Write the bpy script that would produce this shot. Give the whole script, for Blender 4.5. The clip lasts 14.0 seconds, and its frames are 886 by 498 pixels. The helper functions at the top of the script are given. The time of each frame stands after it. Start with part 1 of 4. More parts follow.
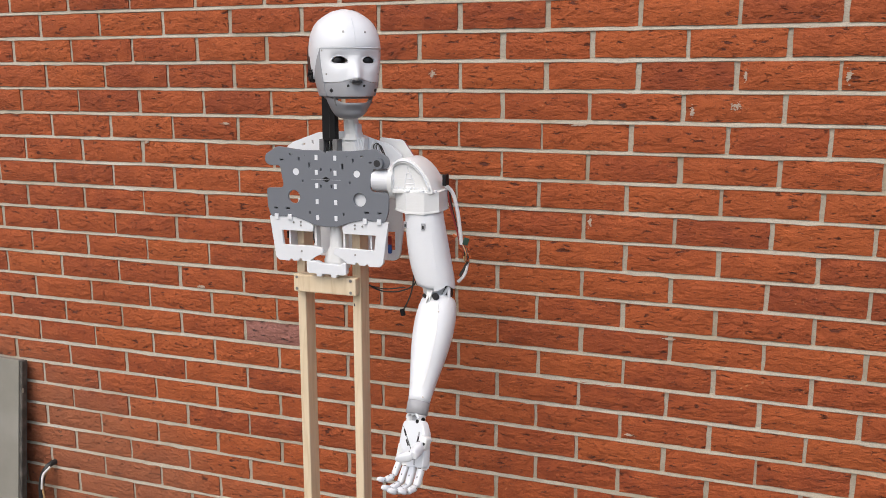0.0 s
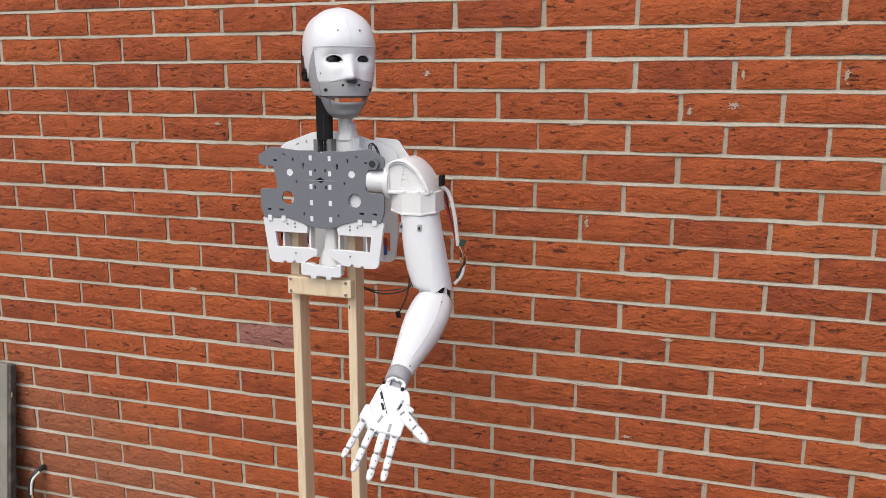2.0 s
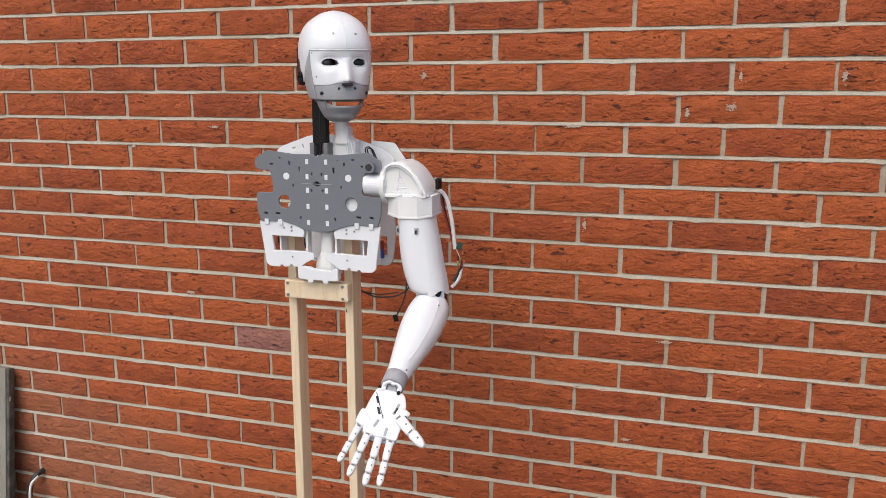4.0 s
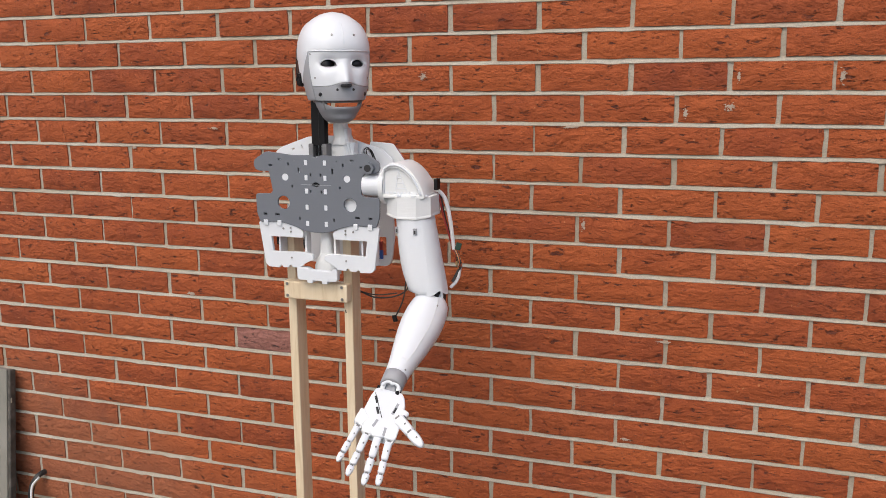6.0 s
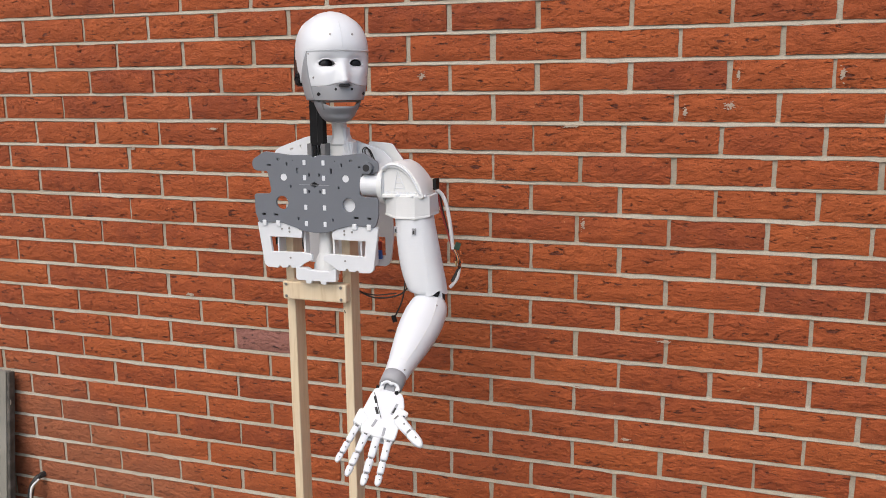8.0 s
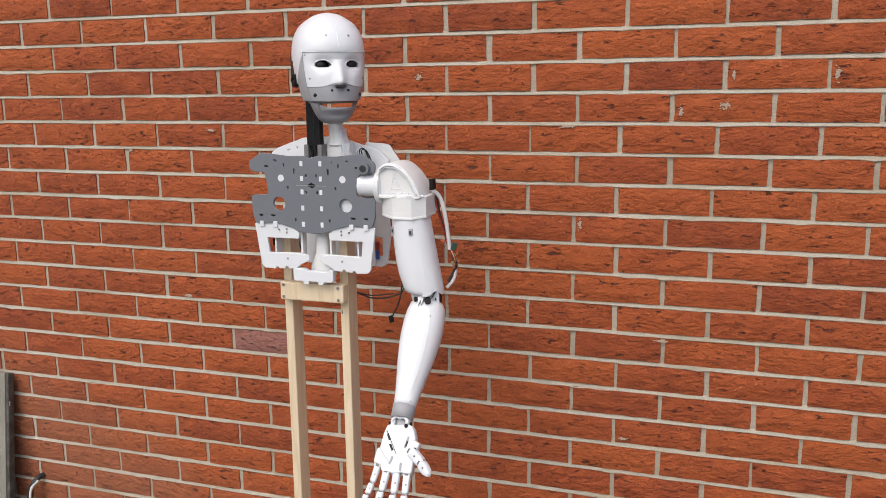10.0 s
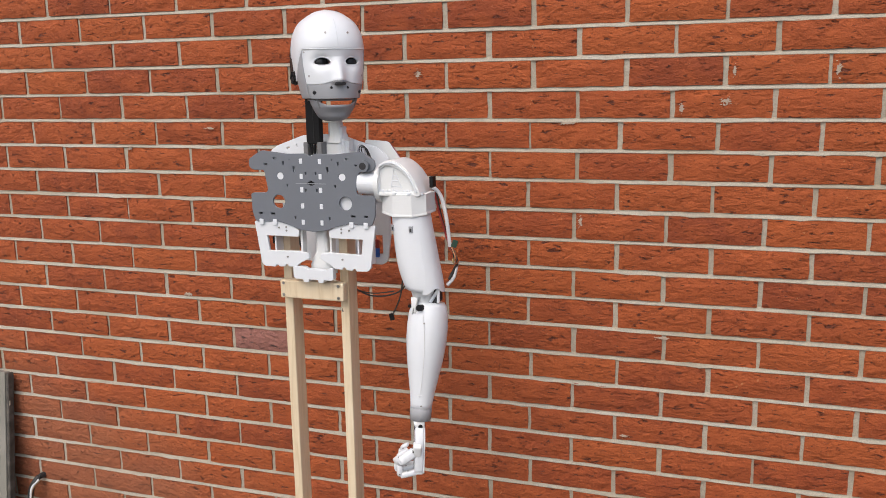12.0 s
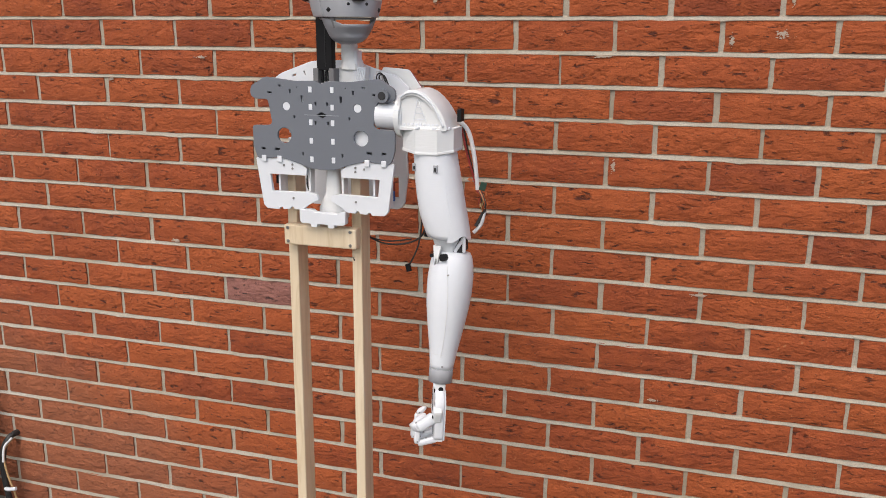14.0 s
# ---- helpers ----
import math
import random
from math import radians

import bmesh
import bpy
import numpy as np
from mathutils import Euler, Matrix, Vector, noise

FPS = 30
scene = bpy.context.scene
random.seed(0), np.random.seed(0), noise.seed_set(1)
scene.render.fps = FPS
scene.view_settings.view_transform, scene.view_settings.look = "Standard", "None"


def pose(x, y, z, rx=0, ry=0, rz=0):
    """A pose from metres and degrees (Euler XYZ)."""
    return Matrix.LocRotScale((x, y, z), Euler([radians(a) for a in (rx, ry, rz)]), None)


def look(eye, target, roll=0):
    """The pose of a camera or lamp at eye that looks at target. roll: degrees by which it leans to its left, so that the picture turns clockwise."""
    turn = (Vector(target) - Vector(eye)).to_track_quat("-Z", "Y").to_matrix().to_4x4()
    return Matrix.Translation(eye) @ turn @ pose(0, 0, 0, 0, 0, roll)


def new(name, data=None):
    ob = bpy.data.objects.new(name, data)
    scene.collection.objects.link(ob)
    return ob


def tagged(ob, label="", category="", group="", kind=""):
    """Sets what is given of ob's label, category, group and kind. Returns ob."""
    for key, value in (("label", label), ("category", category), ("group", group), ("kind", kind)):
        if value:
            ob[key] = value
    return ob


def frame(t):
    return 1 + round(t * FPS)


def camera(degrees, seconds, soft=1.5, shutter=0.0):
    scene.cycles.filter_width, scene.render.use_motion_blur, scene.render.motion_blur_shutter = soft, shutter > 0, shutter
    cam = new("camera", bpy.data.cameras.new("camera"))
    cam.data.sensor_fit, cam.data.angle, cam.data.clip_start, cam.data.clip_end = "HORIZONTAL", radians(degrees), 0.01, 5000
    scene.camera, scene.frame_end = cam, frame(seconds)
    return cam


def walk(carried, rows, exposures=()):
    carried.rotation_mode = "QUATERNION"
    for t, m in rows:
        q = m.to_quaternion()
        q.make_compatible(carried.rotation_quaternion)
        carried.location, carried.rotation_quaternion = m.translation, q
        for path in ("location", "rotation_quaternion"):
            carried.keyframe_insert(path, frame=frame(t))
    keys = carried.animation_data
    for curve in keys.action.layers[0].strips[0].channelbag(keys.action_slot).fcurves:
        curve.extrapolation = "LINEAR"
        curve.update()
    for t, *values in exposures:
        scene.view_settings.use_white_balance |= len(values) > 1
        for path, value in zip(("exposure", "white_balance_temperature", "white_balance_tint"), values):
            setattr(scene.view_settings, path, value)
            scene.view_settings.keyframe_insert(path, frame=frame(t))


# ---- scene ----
cam = camera(53.9, 14.0, soft=0.9)
PATH = [
    (0, (0.6183, -2.1808, 1.5650), (-0.0390, -0.3280, 1.1831), 0.10),
    (0.2, (0.6170, -2.1767, 1.5664), (-0.0305, -0.3214, 1.1826), 0.12),
    (0.5, (0.6156, -2.1721, 1.5680), (-0.0209, -0.3140, 1.1819), 0.15),
    (1, (0.6134, -2.1721, 1.5652), (-0.0199, -0.3120, 1.1822), 0.14),
    (1.5, (0.6066, -2.1646, 1.5646), (-0.0295, -0.3070, 1.1807), 0.06),
    (2, (0.5971, -2.1629, 1.5639), (-0.0378, -0.3030, 1.1815), 0.04),
    (2.5, (0.6004, -2.1556, 1.5632), (-0.0363, -0.2960, 1.1843), 0.01),
    (3, (0.6002, -2.1537, 1.5673), (-0.0360, -0.2940, 1.1857), -0.06),
    (5.5, (0.6094, -2.1548, 1.5697), (-0.0310, -0.2980, 1.1890), -0.34),
    (6, (0.6104, -2.1558, 1.5687), (-0.0302, -0.2990, 1.1896), -0.36),
    (6.5, (0.6110, -2.1560, 1.5680), (-0.0300, -0.2990, 1.1900), -0.40),
    (7, (0.6147, -2.1581, 1.5685), (-0.0271, -0.3010, 1.1911), -0.44),
    (7.5, (0.6143, -2.1565, 1.5637), (-0.0269, -0.2990, 1.1892), -0.46),
    (8, (0.6115, -2.1500, 1.5641), (-0.0305, -0.2930, 1.1883), -0.52),
    (10.5, (0.6207, -2.1534, 1.5646), (-0.0222, -0.2960, 1.1903), -0.76),
    (11, (0.6206, -2.1526, 1.5662), (-0.0232, -0.2960, 1.1899), -0.82),
    (11.5, (0.6177, -2.1518, 1.5633), (-0.0239, -0.2930, 1.1872), -0.83),
    (12, (0.6170, -2.1483, 1.5633), (-0.0243, -0.2920, 1.1832), -0.92),
    (12.5, (0.6154, -2.1517, 1.5604), (-0.0241, -0.2940, 1.1773), -0.90),
    (13, (0.6124, -2.1486, 1.5576), (-0.0243, -0.2910, 1.1732), -0.92),
    (13.3, (0.6005, -2.1408, 1.5564), (-0.0307, -0.2826, 1.1662), -0.80),
    (13.5, (0.5728, -2.1226, 1.5535), (-0.0455, -0.2630, 1.1501), -0.51),
    (13.6, (0.5512, -2.0972, 1.5432), (-0.0604, -0.2390, 1.1244), -0.33),
    (13.7, (0.5285, -2.0705, 1.5324), (-0.0760, -0.2138, 1.0976), -0.15),
    (13.8, (0.5048, -2.0425, 1.5210), (-0.0923, -0.1874, 1.0694), 0.04),
    (13.9, (0.4825, -2.0163, 1.5104), (-0.1076, -0.1627, 1.0430), 0.21),
    (14, (0.4648, -1.9955, 1.5019), (-0.1198, -0.1430, 1.0220), 0.35),
]
EXPOSURE = 0.43
walk(cam, [(t, look(eye, target, roll)) for t, eye, target, roll in PATH], exposures=[(0, EXPOSURE), (3, EXPOSURE - 0.02), (6.5, EXPOSURE - 0.06), (12.5, EXPOSURE), (14, EXPOSURE - 0.03)])

# ---- light ----
world = bpy.data.worlds.new("world")
scene.world = world
world.use_nodes = True
wn = world.node_tree.nodes
sky = wn.new("ShaderNodeTexSky")
sky.sky_type = "NISHITA"
sky.sun_disc = False
sky.sun_elevation = radians(52)
sky.sun_rotation = radians(195)
sky.dust_density = 4.0
sky.air_density = 1.0
wn["Background"].inputs["Strength"].default_value = 0.15
world.node_tree.links.new(sky.outputs["Color"], wn["Background"].inputs["Color"])

sun = new("sun", bpy.data.lights.new("sun", "SUN"))
sun.data.energy = 0.9
sun.data.angle = radians(70)
sun.data.color = (1.0, 0.95, 0.88)
sun.matrix_world = look((1.0, -3.2, 5.2), (0, 0, 0.6))


# ---- materials ----
def material(name, base, rough=0.6, metal=0.0):
    m = bpy.data.materials.new(name)
    m.use_nodes = True
    b = m.node_tree.nodes["Principled BSDF"]
    b.inputs["Base Color"].default_value = (*base, 1)
    b.inputs["Roughness"].default_value = rough
    b.inputs["Metallic"].default_value = metal
    return m


def node(m, kind, **values):
    n = m.node_tree.nodes.new(kind)
    for key, value in values.items():
        n.inputs[key.replace("_", " ")].default_value = value
    return n


def wire(m, a, b):
    m.node_tree.links.new(a, b)


def coords(m, scale=(1, 1, 1), space="Object", per_object=False):
    tc = m.node_tree.nodes.new("ShaderNodeTexCoord")
    mp = node(m, "ShaderNodeMapping", Scale=scale)
    source = tc.outputs[space]
    if per_object:
        info = m.node_tree.nodes.new("ShaderNodeObjectInfo")
        far = m.node_tree.nodes.new("ShaderNodeVectorMath")
        far.operation = "SCALE"
        far.inputs[0].default_value = (37.0, 11.0, 53.0)
        wire(m, info.outputs["Random"], far.inputs["Scale"])
        add = m.node_tree.nodes.new("ShaderNodeVectorMath")
        add.operation = "ADD"
        wire(m, source, add.inputs[0])
        wire(m, far.outputs[0], add.inputs[1])
        source = add.outputs[0]
    wire(m, source, mp.inputs["Vector"])
    return mp.outputs[0]


def noise_of(m, vec, scale, detail=4.0, rough=0.55, distortion=0.0):
    n = node(m, "ShaderNodeTexNoise", Scale=scale, Detail=detail, Roughness=rough, Distortion=distortion)
    wire(m, vec, n.inputs["Vector"])
    return n.outputs["Fac"]


def ramp(m, fac, stops):
    r = m.node_tree.nodes.new("ShaderNodeValToRGB")
    r.color_ramp.interpolation = "EASE"
    el = r.color_ramp.elements
    while len(el) < len(stops):
        el.new(0.5)
    for e, (p, c) in zip(el, stops):
        e.position = p
        e.color = (*c, 1) if len(c) == 3 else c
    wire(m, fac, r.inputs["Fac"])
    return r.outputs["Color"]


def mix(m, fac, a, b, blend="MIX"):
    n = m.node_tree.nodes.new("ShaderNodeMix")
    n.data_type = "RGBA"
    n.blend_type = blend
    for value, slot in ((fac, n.inputs[0]), (a, n.inputs[6]), (b, n.inputs[7])):
        if isinstance(value, (int, float)):
            slot.default_value = value
        elif isinstance(value, tuple):
            slot.default_value = (*value, 1)
        else:
            wire(m, value, slot)
    return n.outputs[2]


def bump(m, height, strength, distance, under=None):
    n = node(m, "ShaderNodeBump", Strength=strength, Distance=distance)
    wire(m, height, n.inputs["Height"])
    if under is not None:
        wire(m, under, n.inputs["Normal"])
    wire(m, n.outputs[0], m.node_tree.nodes["Principled BSDF"].inputs["Normal"])
    return n.outputs[0]


def set_base(m, colour):
    wire(m, colour, m.node_tree.nodes["Principled BSDF"].inputs["Base Color"])


def gray(v):
    return (v, v, v)


def brick_material(name, tones, per_object, crease_shade):
    """Drag-faced red brick: long torn creases with shade in their colour, fine grit, tone that differs from brick to
    brick.
    """
    m = material(name, tones[1], 0.9)
    vec = coords(m, (1, 1, 1), "Object", per_object)
    stretch = node(m, "ShaderNodeMapping", Scale=(1.0, 1.0, 3.3))
    wire(m, vec, stretch.inputs["Vector"])
    long = stretch.outputs[0]
    stretch = node(m, "ShaderNodeMapping", Scale=(1.0, 1.0, 1.5))
    wire(m, vec, stretch.inputs["Vector"])
    squat = stretch.outputs[0]
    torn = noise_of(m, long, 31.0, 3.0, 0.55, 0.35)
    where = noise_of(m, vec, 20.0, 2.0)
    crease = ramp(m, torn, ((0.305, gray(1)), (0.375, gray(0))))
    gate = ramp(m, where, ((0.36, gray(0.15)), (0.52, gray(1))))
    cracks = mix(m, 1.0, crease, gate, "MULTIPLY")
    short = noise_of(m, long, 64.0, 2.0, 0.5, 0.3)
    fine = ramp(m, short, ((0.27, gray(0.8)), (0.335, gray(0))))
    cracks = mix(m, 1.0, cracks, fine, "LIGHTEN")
    grit = noise_of(m, vec, 300.0, 4.0, 0.75)
    blotch = noise_of(m, vec, 16.0, 5.0, 0.6)
    if per_object:
        info = m.node_tree.nodes.new("ShaderNodeObjectInfo")
        pick = info.outputs["Random"]
    else:
        geo = m.node_tree.nodes.new("ShaderNodeNewGeometry")
        pick = geo.outputs["Random Per Island"]
    tone = ramp(m, pick, ((0.0, tones[0]), (0.35, tones[1]), (0.75, tones[2]), (1.0, tones[3])))
    tone = mix(m, ramp(m, blotch, ((0.35, gray(0)), (0.75, gray(0.55)))), tone, tuple(c * 1.25 for c in tones[2]))
    tone = mix(m, ramp(m, grit, ((0.45, gray(0)), (0.70, gray(0.5)))), tone, tuple(c * 0.6 for c in tones[1]))
    flecks = ramp(m, noise_of(m, vec, 85.0, 3.0, 0.6), ((0.68, gray(0)), (0.74, gray(0.6))))
    tone = mix(m, flecks, tone, (0.46, 0.20, 0.09))
    # the shade inside pits and creases is mixed into the brick colour
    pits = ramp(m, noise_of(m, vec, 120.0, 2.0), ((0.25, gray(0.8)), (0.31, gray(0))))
    tone = mix(m, pits, tone, crease_shade)
    tone = mix(m, cracks, tone, crease_shade)
    # pale bloom low down beside the leaning board
    geo = m.node_tree.nodes.new("ShaderNodeNewGeometry")
    split = m.node_tree.nodes.new("ShaderNodeSeparateXYZ")
    wire(m, geo.outputs["Position"], split.inputs[0])
    drift = noise_of(m, geo.outputs["Position"], 3.0, 4.0)
    reach = m.node_tree.nodes.new("ShaderNodeMath")
    reach.operation = "MULTIPLY_ADD"
    wire(m, split.outputs["X"], reach.inputs[0])
    reach.inputs[1].default_value = 0.45
    wire(m, split.outputs["Z"], reach.inputs[2])
    edge = m.node_tree.nodes.new("ShaderNodeMath")
    edge.operation = "MULTIPLY_ADD"
    wire(m, drift, edge.inputs[0])
    edge.inputs[1].default_value = 0.5
    wire(m, reach.outputs[0], edge.inputs[2])
    bloom = ramp(m, edge.outputs[0], ((0.0, gray(0.48)), (0.36, gray(0.0))))
    tone = mix(m, bloom, tone, (0.25, 0.115, 0.065))
    set_base(m, tone)
    hollow = m.node_tree.nodes.new("ShaderNodeInvert")
    wire(m, cracks, hollow.inputs["Color"])
    swell = noise_of(m, squat, 26.0, 3.0, 0.6)
    low = bump(m, swell, 1.0, 0.012)
    low = bump(m, hollow.outputs[0], 1.0, 0.009, low)
    low = bump(m, noise_of(m, squat, 70.0, 4.0, 0.7), 1.0, 0.0045, low)
    bump(m, grit, 0.6, 0.0014, low)
    return m


RED = ((0.225, 0.045, 0.0135), (0.305, 0.066, 0.0170), (0.345, 0.080, 0.0195), (0.270, 0.055, 0.0155))
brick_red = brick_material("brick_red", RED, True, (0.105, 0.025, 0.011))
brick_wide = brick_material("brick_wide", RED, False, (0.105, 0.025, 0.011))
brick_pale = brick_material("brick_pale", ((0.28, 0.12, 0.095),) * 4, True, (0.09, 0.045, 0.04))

mortar = material("mortar", (0.45, 0.42, 0.37), 0.95)
v = coords(mortar)
patch = noise_of(mortar, v, 3.5, 5.0)
sand = noise_of(mortar, v, 260.0, 3.0, 0.7)
tone = ramp(mortar, patch, ((0.3, (0.32, 0.270, 0.195)), (0.55, (0.42, 0.375, 0.300)), (0.75, (0.49, 0.455, 0.39))))
tone = mix(mortar, ramp(mortar, sand, ((0.35, gray(0.5)), (0.6, gray(0)))), tone, (0.25, 0.23, 0.20))
set_base(mortar, tone)
low = bump(mortar, noise_of(mortar, v, 55.0, 4.0), 0.8, 0.004)
bump(mortar, sand, 0.5, 0.001, low)

smear_mat = material("mortar_smear", (0.42, 0.33, 0.26), 0.95)
v = coords(smear_mat)
bump(smear_mat, noise_of(smear_mat, v, 120.0, 4.0), 0.8, 0.002)


def printed(name, base, rough, layer=0.0004, tint=0.06):
    """Printed plastic: fine layer lines across z, slight mottling."""
    m = material(name, base, rough)
    vec = coords(m)
    tone = noise_of(m, vec, 18.0, 4.0)
    set_base(m, mix(m, tone, tuple(c * (1 - tint) for c in base), tuple(min(1, c * (1 + tint * 0.5)) for c in base)))
    lines = coords(m, (3, 3, 900))
    low = bump(m, noise_of(m, lines, 1.0, 1.0), 0.35, layer)
    bump(m, noise_of(m, vec, 140.0, 3.0), 0.2, 0.0006, low)
    return m


white = printed("white_plastic", (0.70, 0.725, 0.755), 0.34)
white_soft = printed("white_filament", (0.71, 0.725, 0.725), 0.46, 0.0007)
grey = printed("grey_plastic", (0.150, 0.163, 0.186), 0.42)
grey_light = printed("grey_light_plastic", (0.33, 0.34, 0.36), 0.4)
grey_ring = printed("grey_ring_plastic", (0.32, 0.325, 0.34), 0.5)
black = printed("black_plastic", (0.010, 0.010, 0.011), 0.55)
grey_jaw = printed("grey_jaw_plastic", (0.235, 0.243, 0.26), 0.42)
black.node_tree.nodes["Principled BSDF"].inputs["Specular IOR Level"].default_value = 0.15
pin_dark = material("pin_dark", (0.15, 0.15, 0.152), 0.5)
# near-black for the shade in slots, holes and gaps; also the thumb pin
slot_shade_pin = material("slot_shade_pin", (0.02, 0.02, 0.022), 0.7)
steel = material("steel", (0.35, 0.34, 0.33), 0.35, 1.0)
red_wire = material("red_wire", (0.25, 0.02, 0.015), 0.5)
black_wire = material("black_wire", (0.02, 0.02, 0.02), 0.5)
clear_tube = material("clear_tube", (0.62, 0.62, 0.63), 0.3)
green_board = material("green_board", (0.025, 0.06, 0.04), 0.5)
orange_plug = material("orange_plug", (0.42, 0.10, 0.025), 0.5)
blue_plug = material("blue_plug", (0.02, 0.09, 0.35), 0.45)
yellow_wire = material("yellow_wire", (0.42, 0.28, 0.13), 0.5)
purple_edge = material("purple_edge", (0.22, 0.06, 0.09), 0.5)
ear_brown = material("ear_brown", (0.035, 0.016, 0.011), 0.5)
eye_black = material("eye_black", (0.006, 0.006, 0.007), 0.4)

pine = material("pine", (0.62, 0.47, 0.29), 0.6)
v = coords(pine, (14, 14, 1.2), "Object", True)
rings = noise_of(pine, v, 3.0, 4.0, 0.6, 1.5)
tone = ramp(pine, rings, ((0.3, (0.60, 0.475, 0.31)), (0.5, (0.68, 0.56, 0.39)), (0.7, (0.73, 0.62, 0.455))))
knots = noise_of(pine, coords(pine, (8, 8, 3.5), "Object", True), 1.0, 1.0)
tone = mix(pine, ramp(pine, knots, ((0.74, gray(0)), (0.80, gray(0.7)))), tone, (0.30, 0.17, 0.08))
set_base(pine, tone)
bump(pine, rings, 0.2, 0.001)

board_paint = material("board_paint", (0.245, 0.235, 0.205), 0.7)
v = coords(board_paint)
tone = ramp(board_paint, noise_of(board_paint, v, 6.0, 6.0), ((0.3, (0.20, 0.192, 0.162)), (0.7, (0.245, 0.235, 0.205))))
set_base(board_paint, tone)
bump(board_paint, noise_of(board_paint, v, 60.0, 3.0), 0.2, 0.001)
board_edge = material("board_edge", (0.06, 0.055, 0.045), 0.8)
v = coords(board_edge)
set_base(board_edge, ramp(board_edge, noise_of(board_edge, v, 30.0, 5.0), ((0.3, (0.04, 0.036, 0.03)), (0.75, (0.11, 0.10, 0.085)))))

paving = material("paving", (0.25, 0.24, 0.22), 0.9)
v = coords(paving)
set_base(paving, ramp(paving, noise_of(paving, v, 2.5, 8.0, 0.65), ((0.3, (0.12, 0.115, 0.106)), (0.7, (0.19, 0.182, 0.168)))))
bump(paving, noise_of(paving, v, 40.0, 6.0), 0.5, 0.006)


# ---- mesh helpers ----
def mesh_of(name, bm, mat, smooth=False):
    me = bpy.data.meshes.new(name)
    bm.normal_update()
    bm.to_mesh(me)
    bm.free()
    if smooth:
        me.shade_smooth()
    me.materials.append(mat)
    return me


def part(name, bm, mat, parent, label="", smooth=False, at=None):
    ob = new(name, mesh_of(name, bm, mat, smooth))
    ob.parent = parent
    if at is not None:
        ob.matrix_basis = at
    return tagged(ob, label)


def thing(name, x, y, z, label, category, group="", kind=""):
    ob = new(name)
    ob.empty_display_size = 0.05
    ob.matrix_basis = pose(x, y, z)
    return tagged(ob, label, category, group, kind)


def box(x0, x1, y0, y1, z0, z1, bevel=0.0, segments=2):
    bm = bmesh.new()
    bmesh.ops.create_cube(bm, size=1)
    for p in bm.verts:
        p.co = Vector(((x0 + x1) / 2 + p.co.x * (x1 - x0), (y0 + y1) / 2 + p.co.y * (y1 - y0), (z0 + z1) / 2 + p.co.z * (z1 - z0)))
    if bevel:
        bmesh.ops.bevel(bm, geom=bm.edges[:], offset=bevel, segments=segments, affect="EDGES", profile=0.5)
    return bm


def join(bms):
    out = bms[0]
    for b in bms[1:]:
        me = bpy.data.meshes.new("tmp")
        b.to_mesh(me)
        b.free()
        out.from_mesh(me)
        bpy.data.meshes.remove(me)
    return out


def moved(bm, m):
    bm.transform(m)
    return bm


def ring_points(cx, cz, r, n=20, squash=1.0):
    return [(cx + r * math.cos(2 * math.pi * i / n), cz + r * squash * math.sin(2 * math.pi * i / n)) for i in range(n)]


def sheet(outline, holes, y0, y1, bevel=0.0008):
    """An upright plate in x and z with holes through it, from y0 to y1."""
    cu = bpy.data.curves.new("tmp", "CURVE")
    cu.dimensions = "2D"
    cu.fill_mode = "BOTH"
    cu.extrude = abs(y1 - y0) / 2 - bevel
    cu.bevel_depth = bevel
    cu.bevel_resolution = 1
    for loop in (outline, *holes):
        sp = cu.splines.new("POLY")
        sp.points.add(len(loop) - 1)
        for p, (x, z) in zip(sp.points, loop):
            p.co = (x, z, 0, 1)
        sp.use_cyclic_u = True
    ob = bpy.data.objects.new("tmp", cu)
    me = bpy.data.meshes.new_from_object(ob)
    bm = bmesh.new()
    bm.from_mesh(me)
    bpy.data.objects.remove(ob)
    bpy.data.curves.remove(cu)
    bpy.data.meshes.remove(me)
    bm.transform(Matrix.Translation((0, (y0 + y1) / 2, 0)) @ Matrix.Rotation(radians(90), 4, "X"))
    bmesh.ops.recalc_face_normals(bm, faces=bm.faces[:])
    return bm


def rounded(loop, r=0.004, n=4):
    """The outline with its corners rounded."""
    out = []
    k = len(loop)
    for i in range(k):
        a, b, c = (Vector(loop[(i + d) % k]) for d in (-1, 0, 1))
        ra = min(r, (a - b).length * 0.45)
        rc = min(r, (c - b).length * 0.45)
        p, q = b + (a - b).normalized() * ra, b + (c - b).normalized() * rc
        for j in range(n + 1):
            t = j / n
            out.append(tuple(p * (1 - t) ** 2 + b * 2 * t * (1 - t) + q * t * t))
    return out


def loft(rings, cap=True):
    """Skin over closed rings of equal count."""
    bm = bmesh.new()
    rows = [[bm.verts.new(p) for p in r] for r in rings]
    n = len(rows[0])
    for a, b in zip(rows, rows[1:]):
        for i in range(n):
            bm.faces.new((a[i], a[(i + 1) % n], b[(i + 1) % n], b[i]))
    if cap:
        bm.faces.new(rows[0])
        bm.faces.new(rows[-1])
    bmesh.ops.recalc_face_normals(bm, faces=bm.faces[:])
    return bm


def oval(cx, cy, z, a, b, n=32, power=2.0, front=0.0):
    pts = []
    for i in range(n):
        w = 2 * math.pi * i / n
        c, s = math.cos(w), math.sin(w)
        x = math.copysign(abs(c) ** (2 / power), c) * a
        y = math.copysign(abs(s) ** (2 / power), s) * b
        pts.append(Vector((cx + x, cy + y, z)))
    return pts


